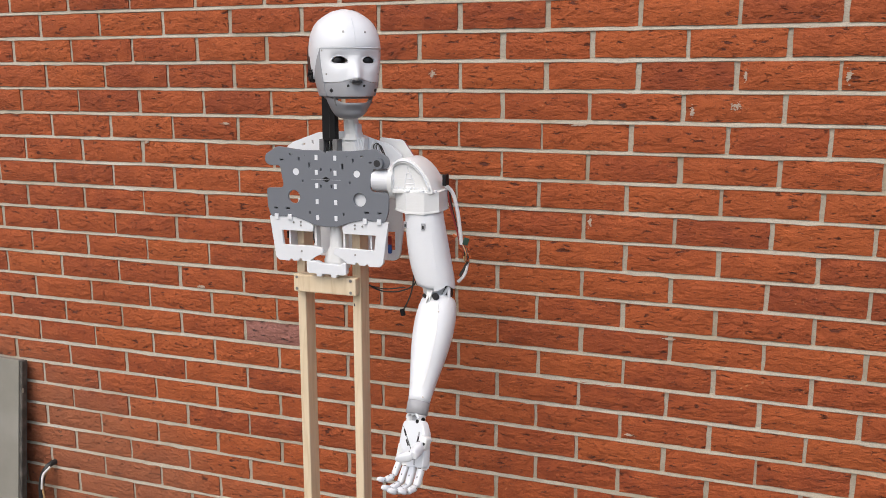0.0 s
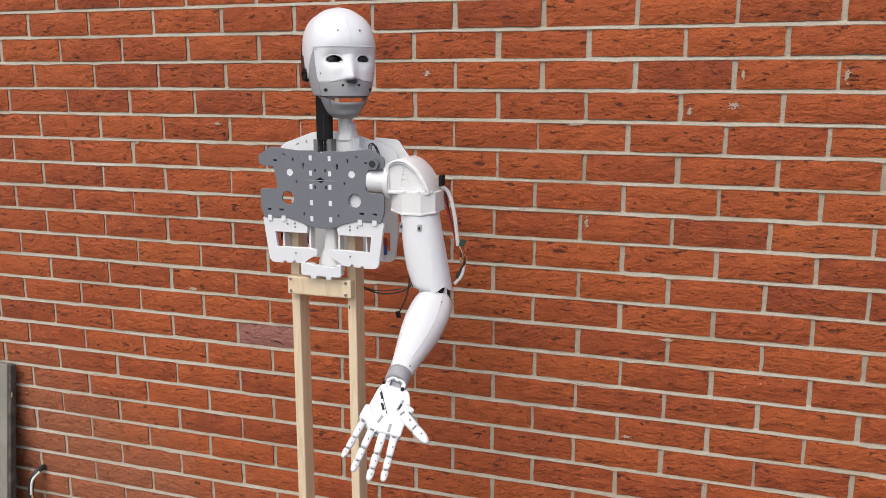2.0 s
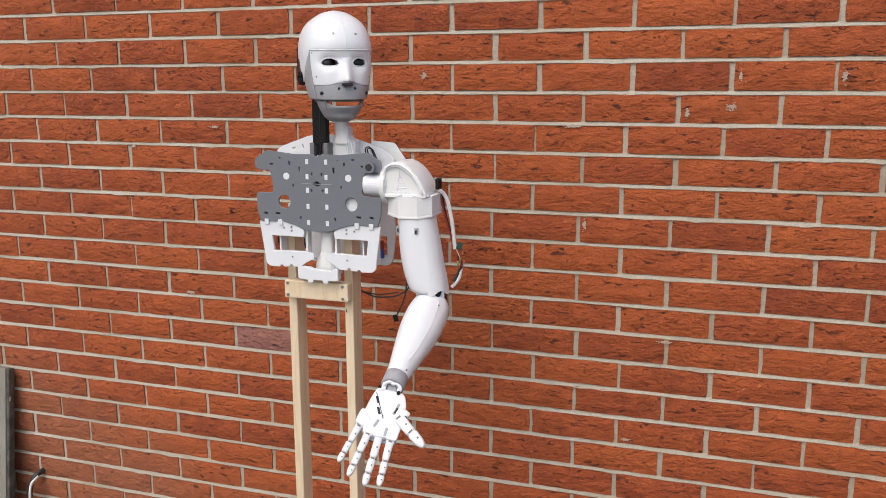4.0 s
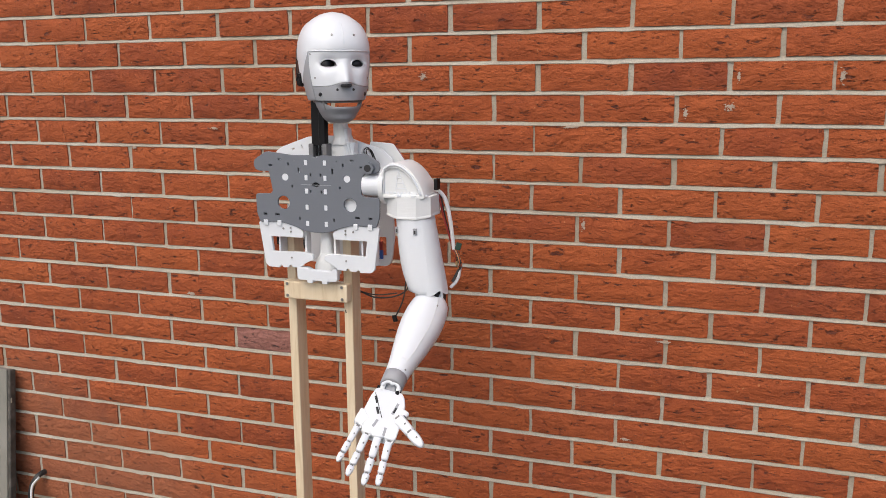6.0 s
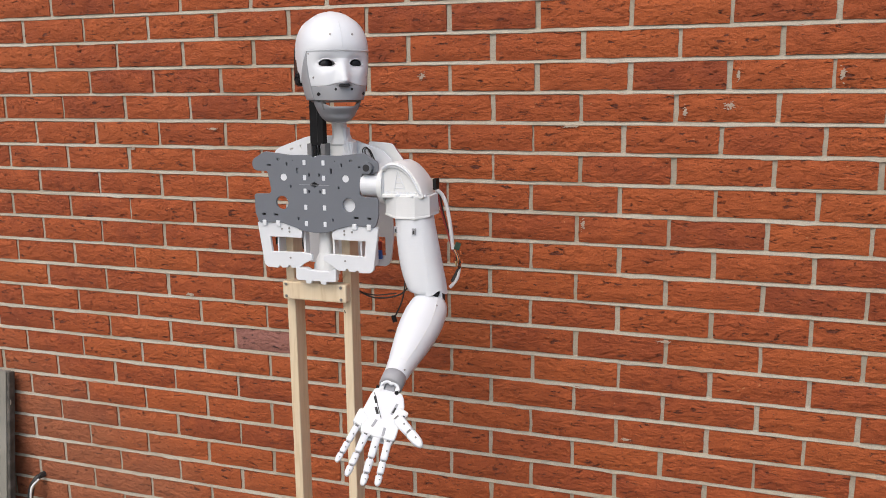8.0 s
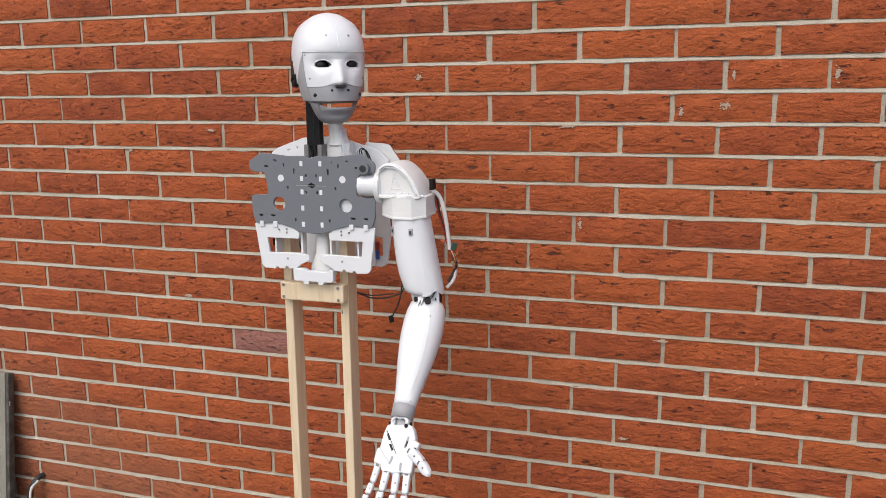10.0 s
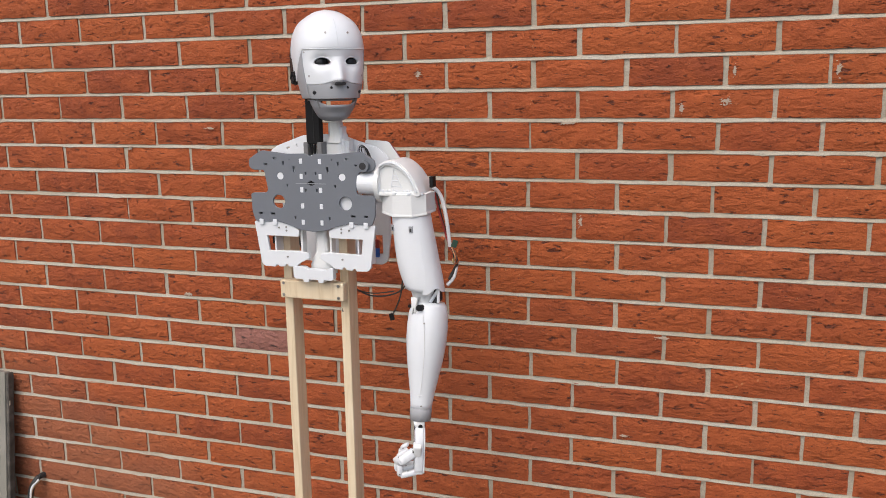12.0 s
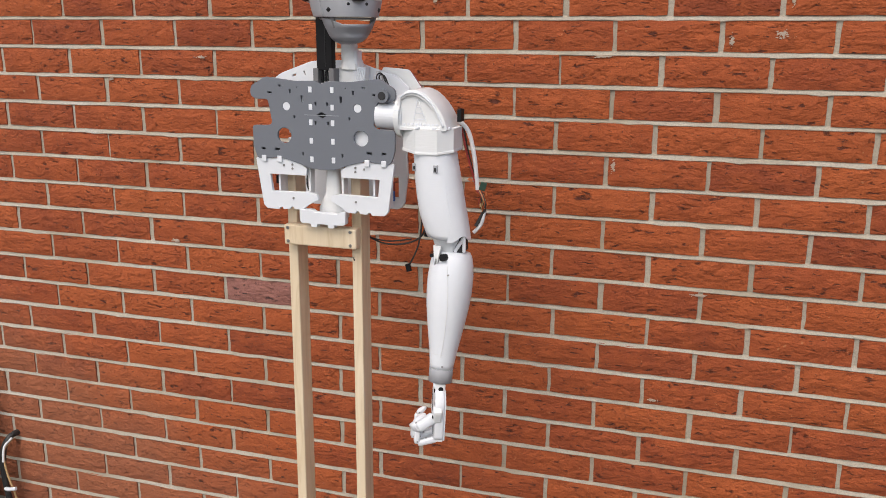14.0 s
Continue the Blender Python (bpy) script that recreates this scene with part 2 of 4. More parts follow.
def rod(a, b, r, n=12, r2=None):
    a, b = Vector(a), Vector(b)
    bm = bmesh.new()
    bmesh.ops.create_cone(bm, cap_ends=True, segments=n, radius1=r, radius2=r if r2 is None else r2, depth=(b - a).length)
    bm.transform(Matrix.Translation((a + b) / 2) @ (b - a).to_track_quat("Z", "Y").to_matrix().to_4x4())
    return bm


def tube(points, r, n=8, steps=6):
    """A round cable through the points."""
    pts = [Vector(p) for p in points]
    path = []
    for i in range(len(pts) - 1):
        p0, p1, p2, p3 = pts[max(i - 1, 0)], pts[i], pts[i + 1], pts[min(i + 2, len(pts) - 1)]
        for j in range(steps):
            t = j / steps
            path.append(0.5 * (2 * p1 + (p2 - p0) * t + (2 * p0 - 5 * p1 + 4 * p2 - p3) * t * t + (3 * p1 - p0 - 3 * p2 + p3) * t ** 3))
    path.append(pts[-1])
    rings = []
    side = Vector((0.3, 0.9, 0.2))
    for i, p in enumerate(path):
        d = (path[min(i + 1, len(path) - 1)] - path[max(i - 1, 0)]).normalized()
        u = d.cross(side).normalized()
        w = d.cross(u)
        rings.append([p + (u * math.cos(2 * math.pi * k / n) + w * math.sin(2 * math.pi * k / n)) * r for k in range(n)])
    return loft(rings)


# ---- ground ----
bm = bmesh.new()
bmesh.ops.create_grid(bm, x_segments=8, y_segments=8, size=300)
ground = new("ground", mesh_of("ground", bm, paving))
tagged(ground, "grey concrete paving beside the brick wall", "paving", kind="structure")

# ---- plain unseen side wall, added to dim light from the right ----
side_blocker = new("wall_side", mesh_of("wall_side", box(2.35, 2.55, -5.0, 0.0, 0.0, 2.0), paving))
tagged(side_blocker, "plain grey rendered garden wall", "wall", kind="structure")

# ---- wall ----
PITCH_X, PITCH_Z = 0.225, 0.075
TOP = 1.725 + 0.0375


wall = new("wall_brick", mesh_of("wall_brick", box(-5.0, 5.0, 0.0055, 0.24, -0.05, 3.3), mortar))
tagged(wall, "red drag-faced brick wall with pale grey mortar joints", "wall", kind="structure")


def brick_bm(seed, length=0.2145, height=0.0648):
    """One brick face with uneven arrises; origin at the middle of its face."""
    rnd = random.Random(seed)
    nx, nz = 7, 3
    bm = bmesh.new()
    rows = []
    for j in range(nz + 1):
        row = []
        for i in range(nx + 1):
            x = (i / nx - 0.5) * length
            z = (j / nz - 0.5) * height
            edge = i in (0, nx) or j in (0, nz)
            x += rnd.uniform(-0.0012, 0.0012)
            z += rnd.uniform(-0.0011, 0.0011)
            row.append(bm.verts.new((x, 0.002 if edge else rnd.uniform(-0.0022, -0.0004), z)))
        rows.append(row)
    for j in range(nz):
        for i in range(nx):
            bm.faces.new((rows[j][i], rows[j][i + 1], rows[j + 1][i + 1], rows[j + 1][i]))
    rim = rows[0] + [r[-1] for r in rows[1:]] + rows[-1][-2::-1] + [r[0] for r in rows[-2:0:-1]]
    back = [bm.verts.new((p.co.x, 0.02, p.co.z)) for p in rim]
    for i in range(len(rim)):
        k = (i + 1) % len(rim)
        bm.faces.new((rim[k], rim[i], back[i], back[k]))
    return bm


def bed_joint(z, seed):
    """A weather-struck bed joint: set back at its top, proud at its foot, with a ragged lip."""
    rnd = random.Random(seed)
    bm = bmesh.new()
    rows = []
    n = 300
    lip = 0.0
    for i in range(n + 1):
        x = -4.5 + 9.0 * i / n
        lip = 0.6 * lip + rnd.uniform(-0.0009, 0.0009)
        over = 0.0022 if rnd.random() < 0.06 else 0.0
        rows.append([bm.verts.new(p) for p in ((x, 0.012, z + 0.0062), (x, 0.0056, z + 0.0060 + 0.4 * lip), (x, 0.0004 + 0.3 * lip, z - 0.0040 + lip - over), (x, 0.0012, z - 0.0055 + lip - over), (x, 0.012, z - 0.0062))])
    for a, b in zip(rows, rows[1:]):
        for k in range(4):
            bm.faces.new((a[k], a[k + 1], b[k + 1], b[k]))
    bmesh.ops.recalc_face_normals(bm, faces=bm.faces[:])
    part("mortar_joint", bm, mortar, wall)


for c in range(-3, 22):
    bed_joint(1.725 - PITCH_Z * c - 0.0375, 900 + c)


# ---- grey board leaning on the wall ----
def leaning_board():
    t = thing("leaning_board", -1.967, -0.105, 0.0, "flat grey painted board leaning against the brick wall", "board")
    lean = pose(0, 0, 0, -6.8, 0, 0)
    part("panel", moved(box(-0.35, 0.330, -0.012, 0.012, 0.0, 0.650, 0.002), lean), board_paint, t)
    part("edge_strip", moved(box(0.331, 0.343, -0.010, 0.014, 0.0, 0.648, 0.003), lean), board_edge, t, "dark weathered edge strip")
    part("edge_nick", moved(box(0.3415, 0.3445, -0.008, -0.003, 0.54, 0.556, 0.001), lean), mortar, t, "pale chipped nick")
    return t


leaning_board()


def wall_cable():
    t = thing("wall_cable", -1.578, -0.012, -0.090, "black cable with yellow core hanging from a wall hole", "cable")
    part("sheath", tube([(0.018, 0.02, 0.372), (0.012, -0.014, 0.366), (-0.003, -0.03, 0.325), (-0.012, -0.03, 0.24), (0.005, -0.03, 0.12), (0.03, -0.03, 0.085)], 0.0095), black_wire, t)
    part("core", tube([(0.02, -0.01, 0.362), (0.006, -0.036, 0.33), (0.014, -0.045, 0.27), (0.035, -0.045, 0.2), (0.055, -0.04, 0.1), (0.06, -0.03, 0.085)], 0.0032), yellow_wire, t, "pale yellow inner core")
    part("white_core", tube([(0.022, -0.016, 0.366), (0.008, -0.036, 0.342), (0.008, -0.047, 0.296)], 0.0036), white_soft, t, "white inner core")
    part("cable_tie", tube([(0.004, -0.045, 0.204), (0.024, -0.053, 0.209), (0.048, -0.05, 0.214)], 0.006), white, t, "white cable tie")
    return t


wall_cable()


# ---- wooden stand ----
def wooden_stand():
    t = thing("wooden_stand", -0.254, -0.42, 0.0, "pale pine stand of two uprights with a screwed cross piece", "stand")
    for x in (-0.102, 0.038):
        part("post", box(x, x + 0.021, -0.022, 0.024, 0.0, 1.245, 0.0025), pine, t)
    part("cross_piece", moved(box(-0.078, 0.078, -0.047, -0.0225, -0.0205, 0.0205, 0.003), pose(-0.020, 0, 1.110)), pine, t)
    for x in (-0.089, 0.046):
        for z in (1.097, 1.124):
            part("screw", rod((x, -0.0485, z), (x, -0.042, z), 0.0034, 10), steel, t)
    part("lower_block", box(-0.1055, -0.081, -0.0285, 0.0, 0.475, 0.507, 0.004), pine, t, "small pine block on an upright")
    return t


wooden_stand()

# ---- the robot ----
BASE = Vector((-0.254, -0.485, 1.14))
robot = thing("robot", *BASE, "white and grey printed humanoid robot torso with head and one arm", "robot")
# static parts are drawn in the torso's space: x from its middle, y from its chest plate, z above the ground
DOWN = Matrix.Translation((0, 0, -BASE.z))


def body(name, bm, mat, label="", smooth=False, parent=None):
    return part(name, moved(bm, DOWN), mat, parent or robot, label, smooth)


def rect(cx, cz, w, h, turn=0.0):
    c, s = math.cos(radians(turn)), math.sin(radians(turn))
    return [(cx + c * x - s * z, cz + s * x + c * z) for x, z in ((-w / 2, -h / 2), (w / 2, -h / 2), (w / 2, h / 2), (-w / 2, h / 2))]


def chest():
    half = [(0.0, 1.407), (0.010, 1.414), (0.055, 1.413), (0.118, 1.420), (0.134, 1.410), (0.148, 1.402), (0.149, 1.386), (0.140, 1.379),
            (0.112, 1.379), (0.104, 1.334), (0.110, 1.328), (0.147, 1.327), (0.146, 1.286), (0.138, 1.264), (0.088, 1.268), (0.050, 1.258), (0.030, 1.250), (0.0, 1.247)]
    outline = half + [(-x, z) for x, z in half[-2:0:-1]]
    slots = []
    for x, z, w, h in ((0.012, 1.372, 0.005, 0.008), (0.040, 1.381, 0.006, 0.013), (0.065, 1.394, 0.005, 0.009), (0.057, 1.346, 0.005, 0.007), (0.013, 1.336, 0.005, 0.008),
                       (0.041, 1.276, 0.005, 0.008), (0.096, 1.283, 0.012, 0.006), (0.126, 1.283, 0.010, 0.006), (0.108, 1.391, 0.010, 0.005), (0.086, 1.404, 0.008, 0.005), (0.050, 1.402, 0.003, 0.004)):
        slots.append((x, z, w, h))
        slots.append((-x, z, w, h))
    tabs = [(s * 0.0225, z) for z in (1.3985, 1.366, 1.337, 1.302, 1.2665) for s in (-1, 1)]
    holes = [rect(*s) for s in slots] + [rect(x, z, 0.0078, 0.0115) for x, z in tabs]
    for s in (-1, 1):
        holes.append(ring_points(s * 0.0735, 1.366, 0.0085))
        holes.append(ring_points(s * 0.0795, 1.310, 0.0155, 28))
    holes.append([(-0.014, 1.351), (0.0, 1.344), (0.014, 1.351), (0.0, 1.358)])
    plate = body("chest_plate", sheet(rounded(outline, 0.006), holes, 0.0, 0.006), grey, "grey slotted chest plate")
    for x, z in tabs:
        body("tab", box(x - 0.0036, x + 0.0036, -0.0008, 0.012, z - 0.0055, z + 0.0055, 0.0006, 1), white, "white locking tab", parent=plate)
    # blocks behind the slots; the dark ones replace the shade in them
    for x, z, w, h in slots:
        body("slot", box(x - w / 2 - 0.001, x + w / 2 + 0.001, 0.0065, 0.010, z - h / 2 - 0.001, z + h / 2 + 0.001), white if abs(x + 0.040) < 0.001 or abs(abs(x) - 0.086) < 0.001 else slot_shade_pin, "slot in the plate", parent=plate)
    body("slot", box(-0.016, 0.016, 0.0065, 0.011, 1.342, 1.360), slot_shade_pin, "dark diamond slot", parent=plate)
    for s in (-1, 1):
        body("boss", rod((s * 0.0735, 0.0012, 1.366), (s * 0.0735, 0.02, 1.366), 0.0083, 20), white, "white boss behind a round hole", parent=plate)
    body("boss", rod((0.083, 0.009, 1.306), (0.083, 0.05, 1.306), 0.022, 24), white, "white boss behind a round hole", parent=plate)
    body("inner_bracket", moved(box(-0.009, 0.009, 0.02, 0.035, -0.004, 0.004, 0.001), pose(-0.070, 0, 1.316, 0, 12, 0)), white_soft, "white bracket behind a round hole", parent=plate)
    body("inner_bracket", box(-0.082, -0.064, 0.02, 0.05, 1.292, 1.304, 0.001), white_soft, "white bracket behind a round hole", parent=plate)
    body("score_line", box(-0.036, 0.036, -0.0006, 0.001, 1.3504, 1.3514), grey_light, "pale scored line", parent=plate)


def ribs():
    # an open C: upper arm, outer upright, lower arm
    right = [(0.036, 1.247), (0.058, 1.262), (0.085, 1.264), (0.086, 1.271), (0.097, 1.271), (0.098, 1.264), (0.119, 1.264), (0.120, 1.271), (0.130, 1.271), (0.131, 1.264), (0.144, 1.264),
             (0.131, 1.172), (0.124, 1.165), (0.098, 1.164), (0.097, 1.169), (0.090, 1.169), (0.089, 1.165), (0.074, 1.166), (0.073, 1.171), (0.066, 1.171), (0.065, 1.166),
             (0.047, 1.167), (0.036, 1.176), (0.014, 1.187), (0.016, 1.197), (0.036, 1.2005), (0.112, 1.199), (0.116, 1.234), (0.038, 1.234)]
    pins = [(0.066, 1.254), (0.066, 1.246), (0.084, 1.252), (0.066, 1.188)]
    for s in (1, -1):
        flip = lambda pts: [(s * x, z) for x, z in pts]
        rib = body("rib_frame", sheet(rounded(flip(right), 0.0022), [], 0.003, 0.011), white, "white open rib frame")
        for x, z in pins:
            body("screw", rod((s * x, 0.0015, z), (s * x, 0.004, z), 0.0022, 8), steel, parent=rib)
        for x in (0.0915, 0.125):
            body("rib_tab", box(s * x - 0.005, s * x + 0.005, -0.0016, 0.004, 1.258, 1.2705, 0.0008, 1), white, "white tab over the chest plate", parent=rib)
        body("rib_side", box(*sorted((s * 0.128, s * 0.131)), 0.012, 0.034, 1.178, 1.258, 0.001), white, "white side web", parent=rib)
        body("inner_web", box(*sorted((s * 0.098, s * 0.102)), 0.012, 0.05, 1.190, 1.255, 0.001), white, "white inner web", parent=rib)
        body("inner_upright", box(*sorted((s * 0.0325, s * 0.0375)), 0.0125, 0.032, 1.188, 1.262, 0.001), white_soft, "slim white upright", parent=rib)
    body("servo", box(-0.112, -0.103, 0.02, 0.04, 1.212, 1.228, 0.001), black, "small black servo")
    for k in range(2):
        body("rib_wire", tube([(-0.046 + 0.003 * k, 0.03, 1.262), (-0.044, 0.026, 1.24), (-0.047 + 0.004 * k, 0.026, 1.215), (-0.043, 0.03, 1.196)], 0.0019), black_wire if k == 0 else clear_tube, "thin cable behind the rib")
    # lower mounting foot
    foot = [(-0.052, 1.1665), (-0.028, 1.1665), (-0.021, 1.162), (0.028, 1.161), (0.035, 1.1665), (0.043, 1.1665), (0.043, 1.143), (0.038, 1.1405), (0.020, 1.1405), (0.019, 1.134), (0.008, 1.134),
            (0.007, 1.1405), (-0.016, 1.1405), (-0.017, 1.134), (-0.028, 1.134), (-0.029, 1.1405), (-0.048, 1.1405), (-0.052, 1.144)]
    body("mounting_foot", sheet(rounded(foot, 0.002), [], 0.0, 0.016), white, "white mounting foot")
    spine = [oval(0.006, 0.035, z, a, b, 24, 3.0) for z, a, b in ((1.150, 0.030, 0.014), (1.168, 0.030, 0.014), (1.178, 0.026, 0.014), (1.198, 0.015, 0.013), (1.24, 0.013, 0.014), (1.33, 0.016, 0.015), (1.41, 0.018, 0.016))]
    body("spine", loft(spine), white_soft, "white printed spine column")


def back():
    back_outline = [(-0.114, 1.30), (0.114, 1.30), (0.118, 1.22), (0.110, 1.160), (0.100, 1.149), (-0.100, 1.149), (-0.110, 1.160), (-0.118, 1.22)]
    back_plate = body("back_plate", sheet(rounded(back_outline, 0.008), [rect(0.089, 1.195, 0.02, 0.045)], 0.150, 0.157), white, "white back plate")
    body("connector", box(0.079, 0.091, 0.144, 0.150, 1.166, 1.187, 0.001), blue_plug, "blue connector", parent=back_plate)
    body("connector", box(0.079, 0.091, 0.144, 0.150, 1.187, 1.207, 0.001), red_wire, "red connector", parent=back_plate)
    yoke = [(-0.142, 1.413), (-0.125, 1.424), (-0.06, 1.447), (-0.03, 1.450), (0.03, 1.450), (0.075, 1.435), (0.12, 1.422), (0.145, 1.40), (0.135, 1.36), (-0.135, 1.36)]
    shelf = body("shoulder_yoke", sheet(rounded(yoke, 0.006), [rect(-0.098, 1.420, 0.010, 0.005, 20), rect(-0.075, 1.425, 0.004, 0.010, 20), rect(0.05, 1.425, 0.008, 0.004, -15)], 0.085, 0.092), white, "white shoulder yoke plate")
    side = [oval(0, 0.0, z, a, b, 24, 3.0) for z, a, b in ((1.40, 0.060, 0.012), (1.43, 0.04, 0.012))]
    body("collar", moved(loft(side), pose(0.02, 0.06, 0)), white_soft, "white ribbed collar block")
    fin = [(0.0, 0.0), (0.055, -0.004), (0.085, -0.045), (0.07, -0.06), (0.0, -0.06)]
    body("shoulder_fin", moved(sheet(rounded(fin, 0.006), [], 0.0, 0.004), pose(0.085, 0.10, 1.438)), white_soft, "pale shoulder fin")
    body("fin_edge", moved(tube([(0.052, 0.002, -0.003), (0.066, 0.002, -0.018), (0.084, 0.002, -0.044)], 0.0016), pose(0.085, 0.10, 1.438)), purple_edge, "purple fin edge")
    for k in range(3):
        body("neck_wire", tube([(0.086 + 0.006 * k, 0.06, 1.402), (0.090 + 0.005 * k, 0.045, 1.424), (0.097 + 0.005 * k, 0.055, 1.431 - 0.004 * k), (0.103 + 0.004 * k, 0.07, 1.400)], 0.0014), black_wire if k else clear_tube, "thin looped wire")


def neck():
    column = [oval(0.033 + dx, 0.066, z, a, a * 0.9, 12, 2.6) for z, a, dx in ((1.435, 0.024, 0.004), (1.448, 0.020, 0.004), (1.456, 0.0185, 0.002), (1.475, 0.0155, -0.002), (1.50, 0.0150, -0.004), (1.512, 0.016, -0.004))]
    nk = body("neck", loft(column), white_soft, "white printed neck")
    body("neck_brace", box(0.046, 0.054, 0.05, 0.075, 1.436, 1.470, 0.003), white, "slim white brace", parent=nk)
    body("neck_block", box(0.010, 0.066, 0.052, 0.082, 1.395, 1.440, 0.003), white_soft, "white neck block", parent=nk)
    for k in range(7):
        x = 0.041 + 0.0038 * k
        body("neck_ridge", rod((x, 0.050, 1.400), (x + 0.006, 0.051, 1.439), 0.0019, 8), white, "white ridge", parent=nk)
    piston = body("neck_piston", box(-0.020, 0.0125, 0.026, 0.044, 1.433, 1.535, 0.002), black, "black neck piston")
    # the groove is only a blacker strip, coloured as its shade
    body("piston_groove", box(-0.0022, -0.0008, 0.0252, 0.030, 1.440, 1.530), eye_black, "dark groove", parent=piston)
    for x in (-0.0215, 0.011):
        body("piston_bracket", box(x - 0.0055, x + 0.0055, 0.024, 0.05, 1.398, 1.437, 0.0015), pin_dark, "dark grey bracket")
    for x in (-0.011, -0.004, 0.003):
        body("piston_foot", rod((x, 0.030, 1.396), (x + 0.002, 0.032, 1.436), 0.0026, 8), black, "black piston foot")


chest()
ribs()
back()
neck()


# head
def lerp_table(z, table):
    """A smooth curve through the table's values."""
    if z >= table[0][0]:
        return table[0][1]
    for k in range(len(table) - 1):
        (z1, v1), (z2, v2) = table[k], table[k + 1]
        if z >= z2:
            z0, v0 = table[max(k - 1, 0)]
            z3, v3 = table[min(k + 2, len(table) - 1)]
            m1 = (v2 - v0) / (z2 - z0) * (z2 - z1)
            m2 = (v3 - v1) / (z3 - z1) * (z2 - z1)
            t = (z - z1) / (z2 - z1)
            return (2 * t ** 3 - 3 * t * t + 1) * v1 + (t ** 3 - 2 * t * t + t) * m1 + (3 * t * t - 2 * t ** 3) * v2 + (t ** 3 - t * t) * m2
    return table[-1][1]


WIDE = ((0.112, 0.004), (0.108, 0.022), (0.098, 0.040), (0.085, 0.056), (0.065, 0.067), (0.04, 0.0725), (0.01, 0.073), (-0.02, 0.070), (-0.05, 0.0645), (-0.08, 0.055), (-0.10, 0.0440), (-0.110, 0.0355), (-0.1165, 0.022), (-0.1185, 0.008))
FORE = ((0.112, 0.004), (0.108, 0.026), (0.098, 0.048), (0.085, 0.064), (0.065, 0.078), (0.04, 0.086), (0.01, 0.084), (-0.02, 0.086), (-0.05, 0.089), (-0.08, 0.087), (-0.10, 0.083), (-0.110, 0.076), (-0.1165, 0.062), (-0.1185, 0.03))
HIND = ((0.112, 0.004), (0.108, 0.030), (0.098, 0.055), (0.085, 0.072), (0.065, 0.088), (0.04, 0.096), (0.01, 0.096), (-0.02, 0.088), (-0.05, 0.075), (-0.116, 0.05))


def head_point(w, z, out=0.0):
    """A point of the head's skin: w is the angle from the face, z the height from its middle."""
    a, f, b = lerp_table(z, WIDE), lerp_table(z, FORE), lerp_table(z, HIND)
    s, c = math.sin(w), math.cos(w)
    p = 2 / 2.35
    x = math.copysign(abs(s) ** p, s) * (a + out)
    y = -math.copysign(abs(c) ** p, c) * ((f if c > 0 else b) + out)
    if c > 0:
        nose = math.exp(-(x / 0.0125) ** 2) * max(0.0, 1 - abs((z + 0.030) / 0.044)) ** 0.8 if z < -0.028 or z > -0.075 else 0
        if z < -0.036:
            nose *= max(0.0, 1 - (-0.036 - z) / 0.006)
        socket = sum(math.exp(-((x - e) / 0.017) ** 2 - ((z - 0.006) / 0.012) ** 2) for e in (-0.031, 0.031))
        lips = (math.exp(-((z + 0.086) / 0.005) ** 2) - 0.9 * math.exp(-((z + 0.099) / 0.006) ** 2)) * math.exp(-(x / 0.034) ** 2)
        cheek = sum(math.exp(-((x - e) / 0.016) ** 2 - ((z + 0.020) / 0.014) ** 2) for e in (-0.040, 0.040))
        y -= 0.0155 * nose - 0.009 * socket + 0.0035 * lips + 0.002 * cheek
    return Vector((x, y, z))


def skin(w0, w1, z0, z1, nw, nz, out=0.0, thick=0.0035, keep=None, low=None, high=None):
    """A shell over part of the head between two angles and two heights; low and high bend its borders."""
    bm = bmesh.new()
    grid = []
    for side in (0, 1):
        rows = []
        for j in range(nz + 1):
            row = []
            for i in range(nw + 1):
                w = w0 + (w1 - w0) * i / nw
                za, zb = z0 + (low(w) if low else 0), z1 + (high(w) if high else 0)
                z = za + (zb - za) * j / nz
                row.append(bm.verts.new(head_point(w, z, out - side * thick)))
            rows.append(row)
        grid.append(rows)
    gone = set()
    for j in range(nz):
        for i in range(nw):
            quad = [grid[0][j][i], grid[0][j][i + 1], grid[0][j + 1][i + 1], grid[0][j + 1][i]]
            mid = sum((q.co for q in quad), Vector()) / 4
            if keep and not keep(mid):
                gone.add((i, j))
                continue
            bm.faces.new(quad)
            bm.faces.new((grid[1][j][i], grid[1][j + 1][i], grid[1][j + 1][i + 1], grid[1][j][i + 1]))
    solid = lambda i, j: 0 <= i < nw and 0 <= j < nz and (i, j) not in gone
    for j in range(nz + 1):
        for i in range(nw):
            if solid(i, j) != solid(i, j - 1):
                bm.faces.new((grid[0][j][i], grid[0][j][i + 1], grid[1][j][i + 1], grid[1][j][i]))
    for j in range(nz):
        for i in range(nw + 1):
            if solid(i, j) != solid(i - 1, j):
                bm.faces.new((grid[0][j][i], grid[0][j + 1][i], grid[1][j + 1][i], grid[1][j][i]))
    bmesh.ops.delete(bm, geom=[q for q in bm.verts if not q.link_faces], context="VERTS")
    bmesh.ops.recalc_face_normals(bm, faces=bm.faces[:])
    return bm


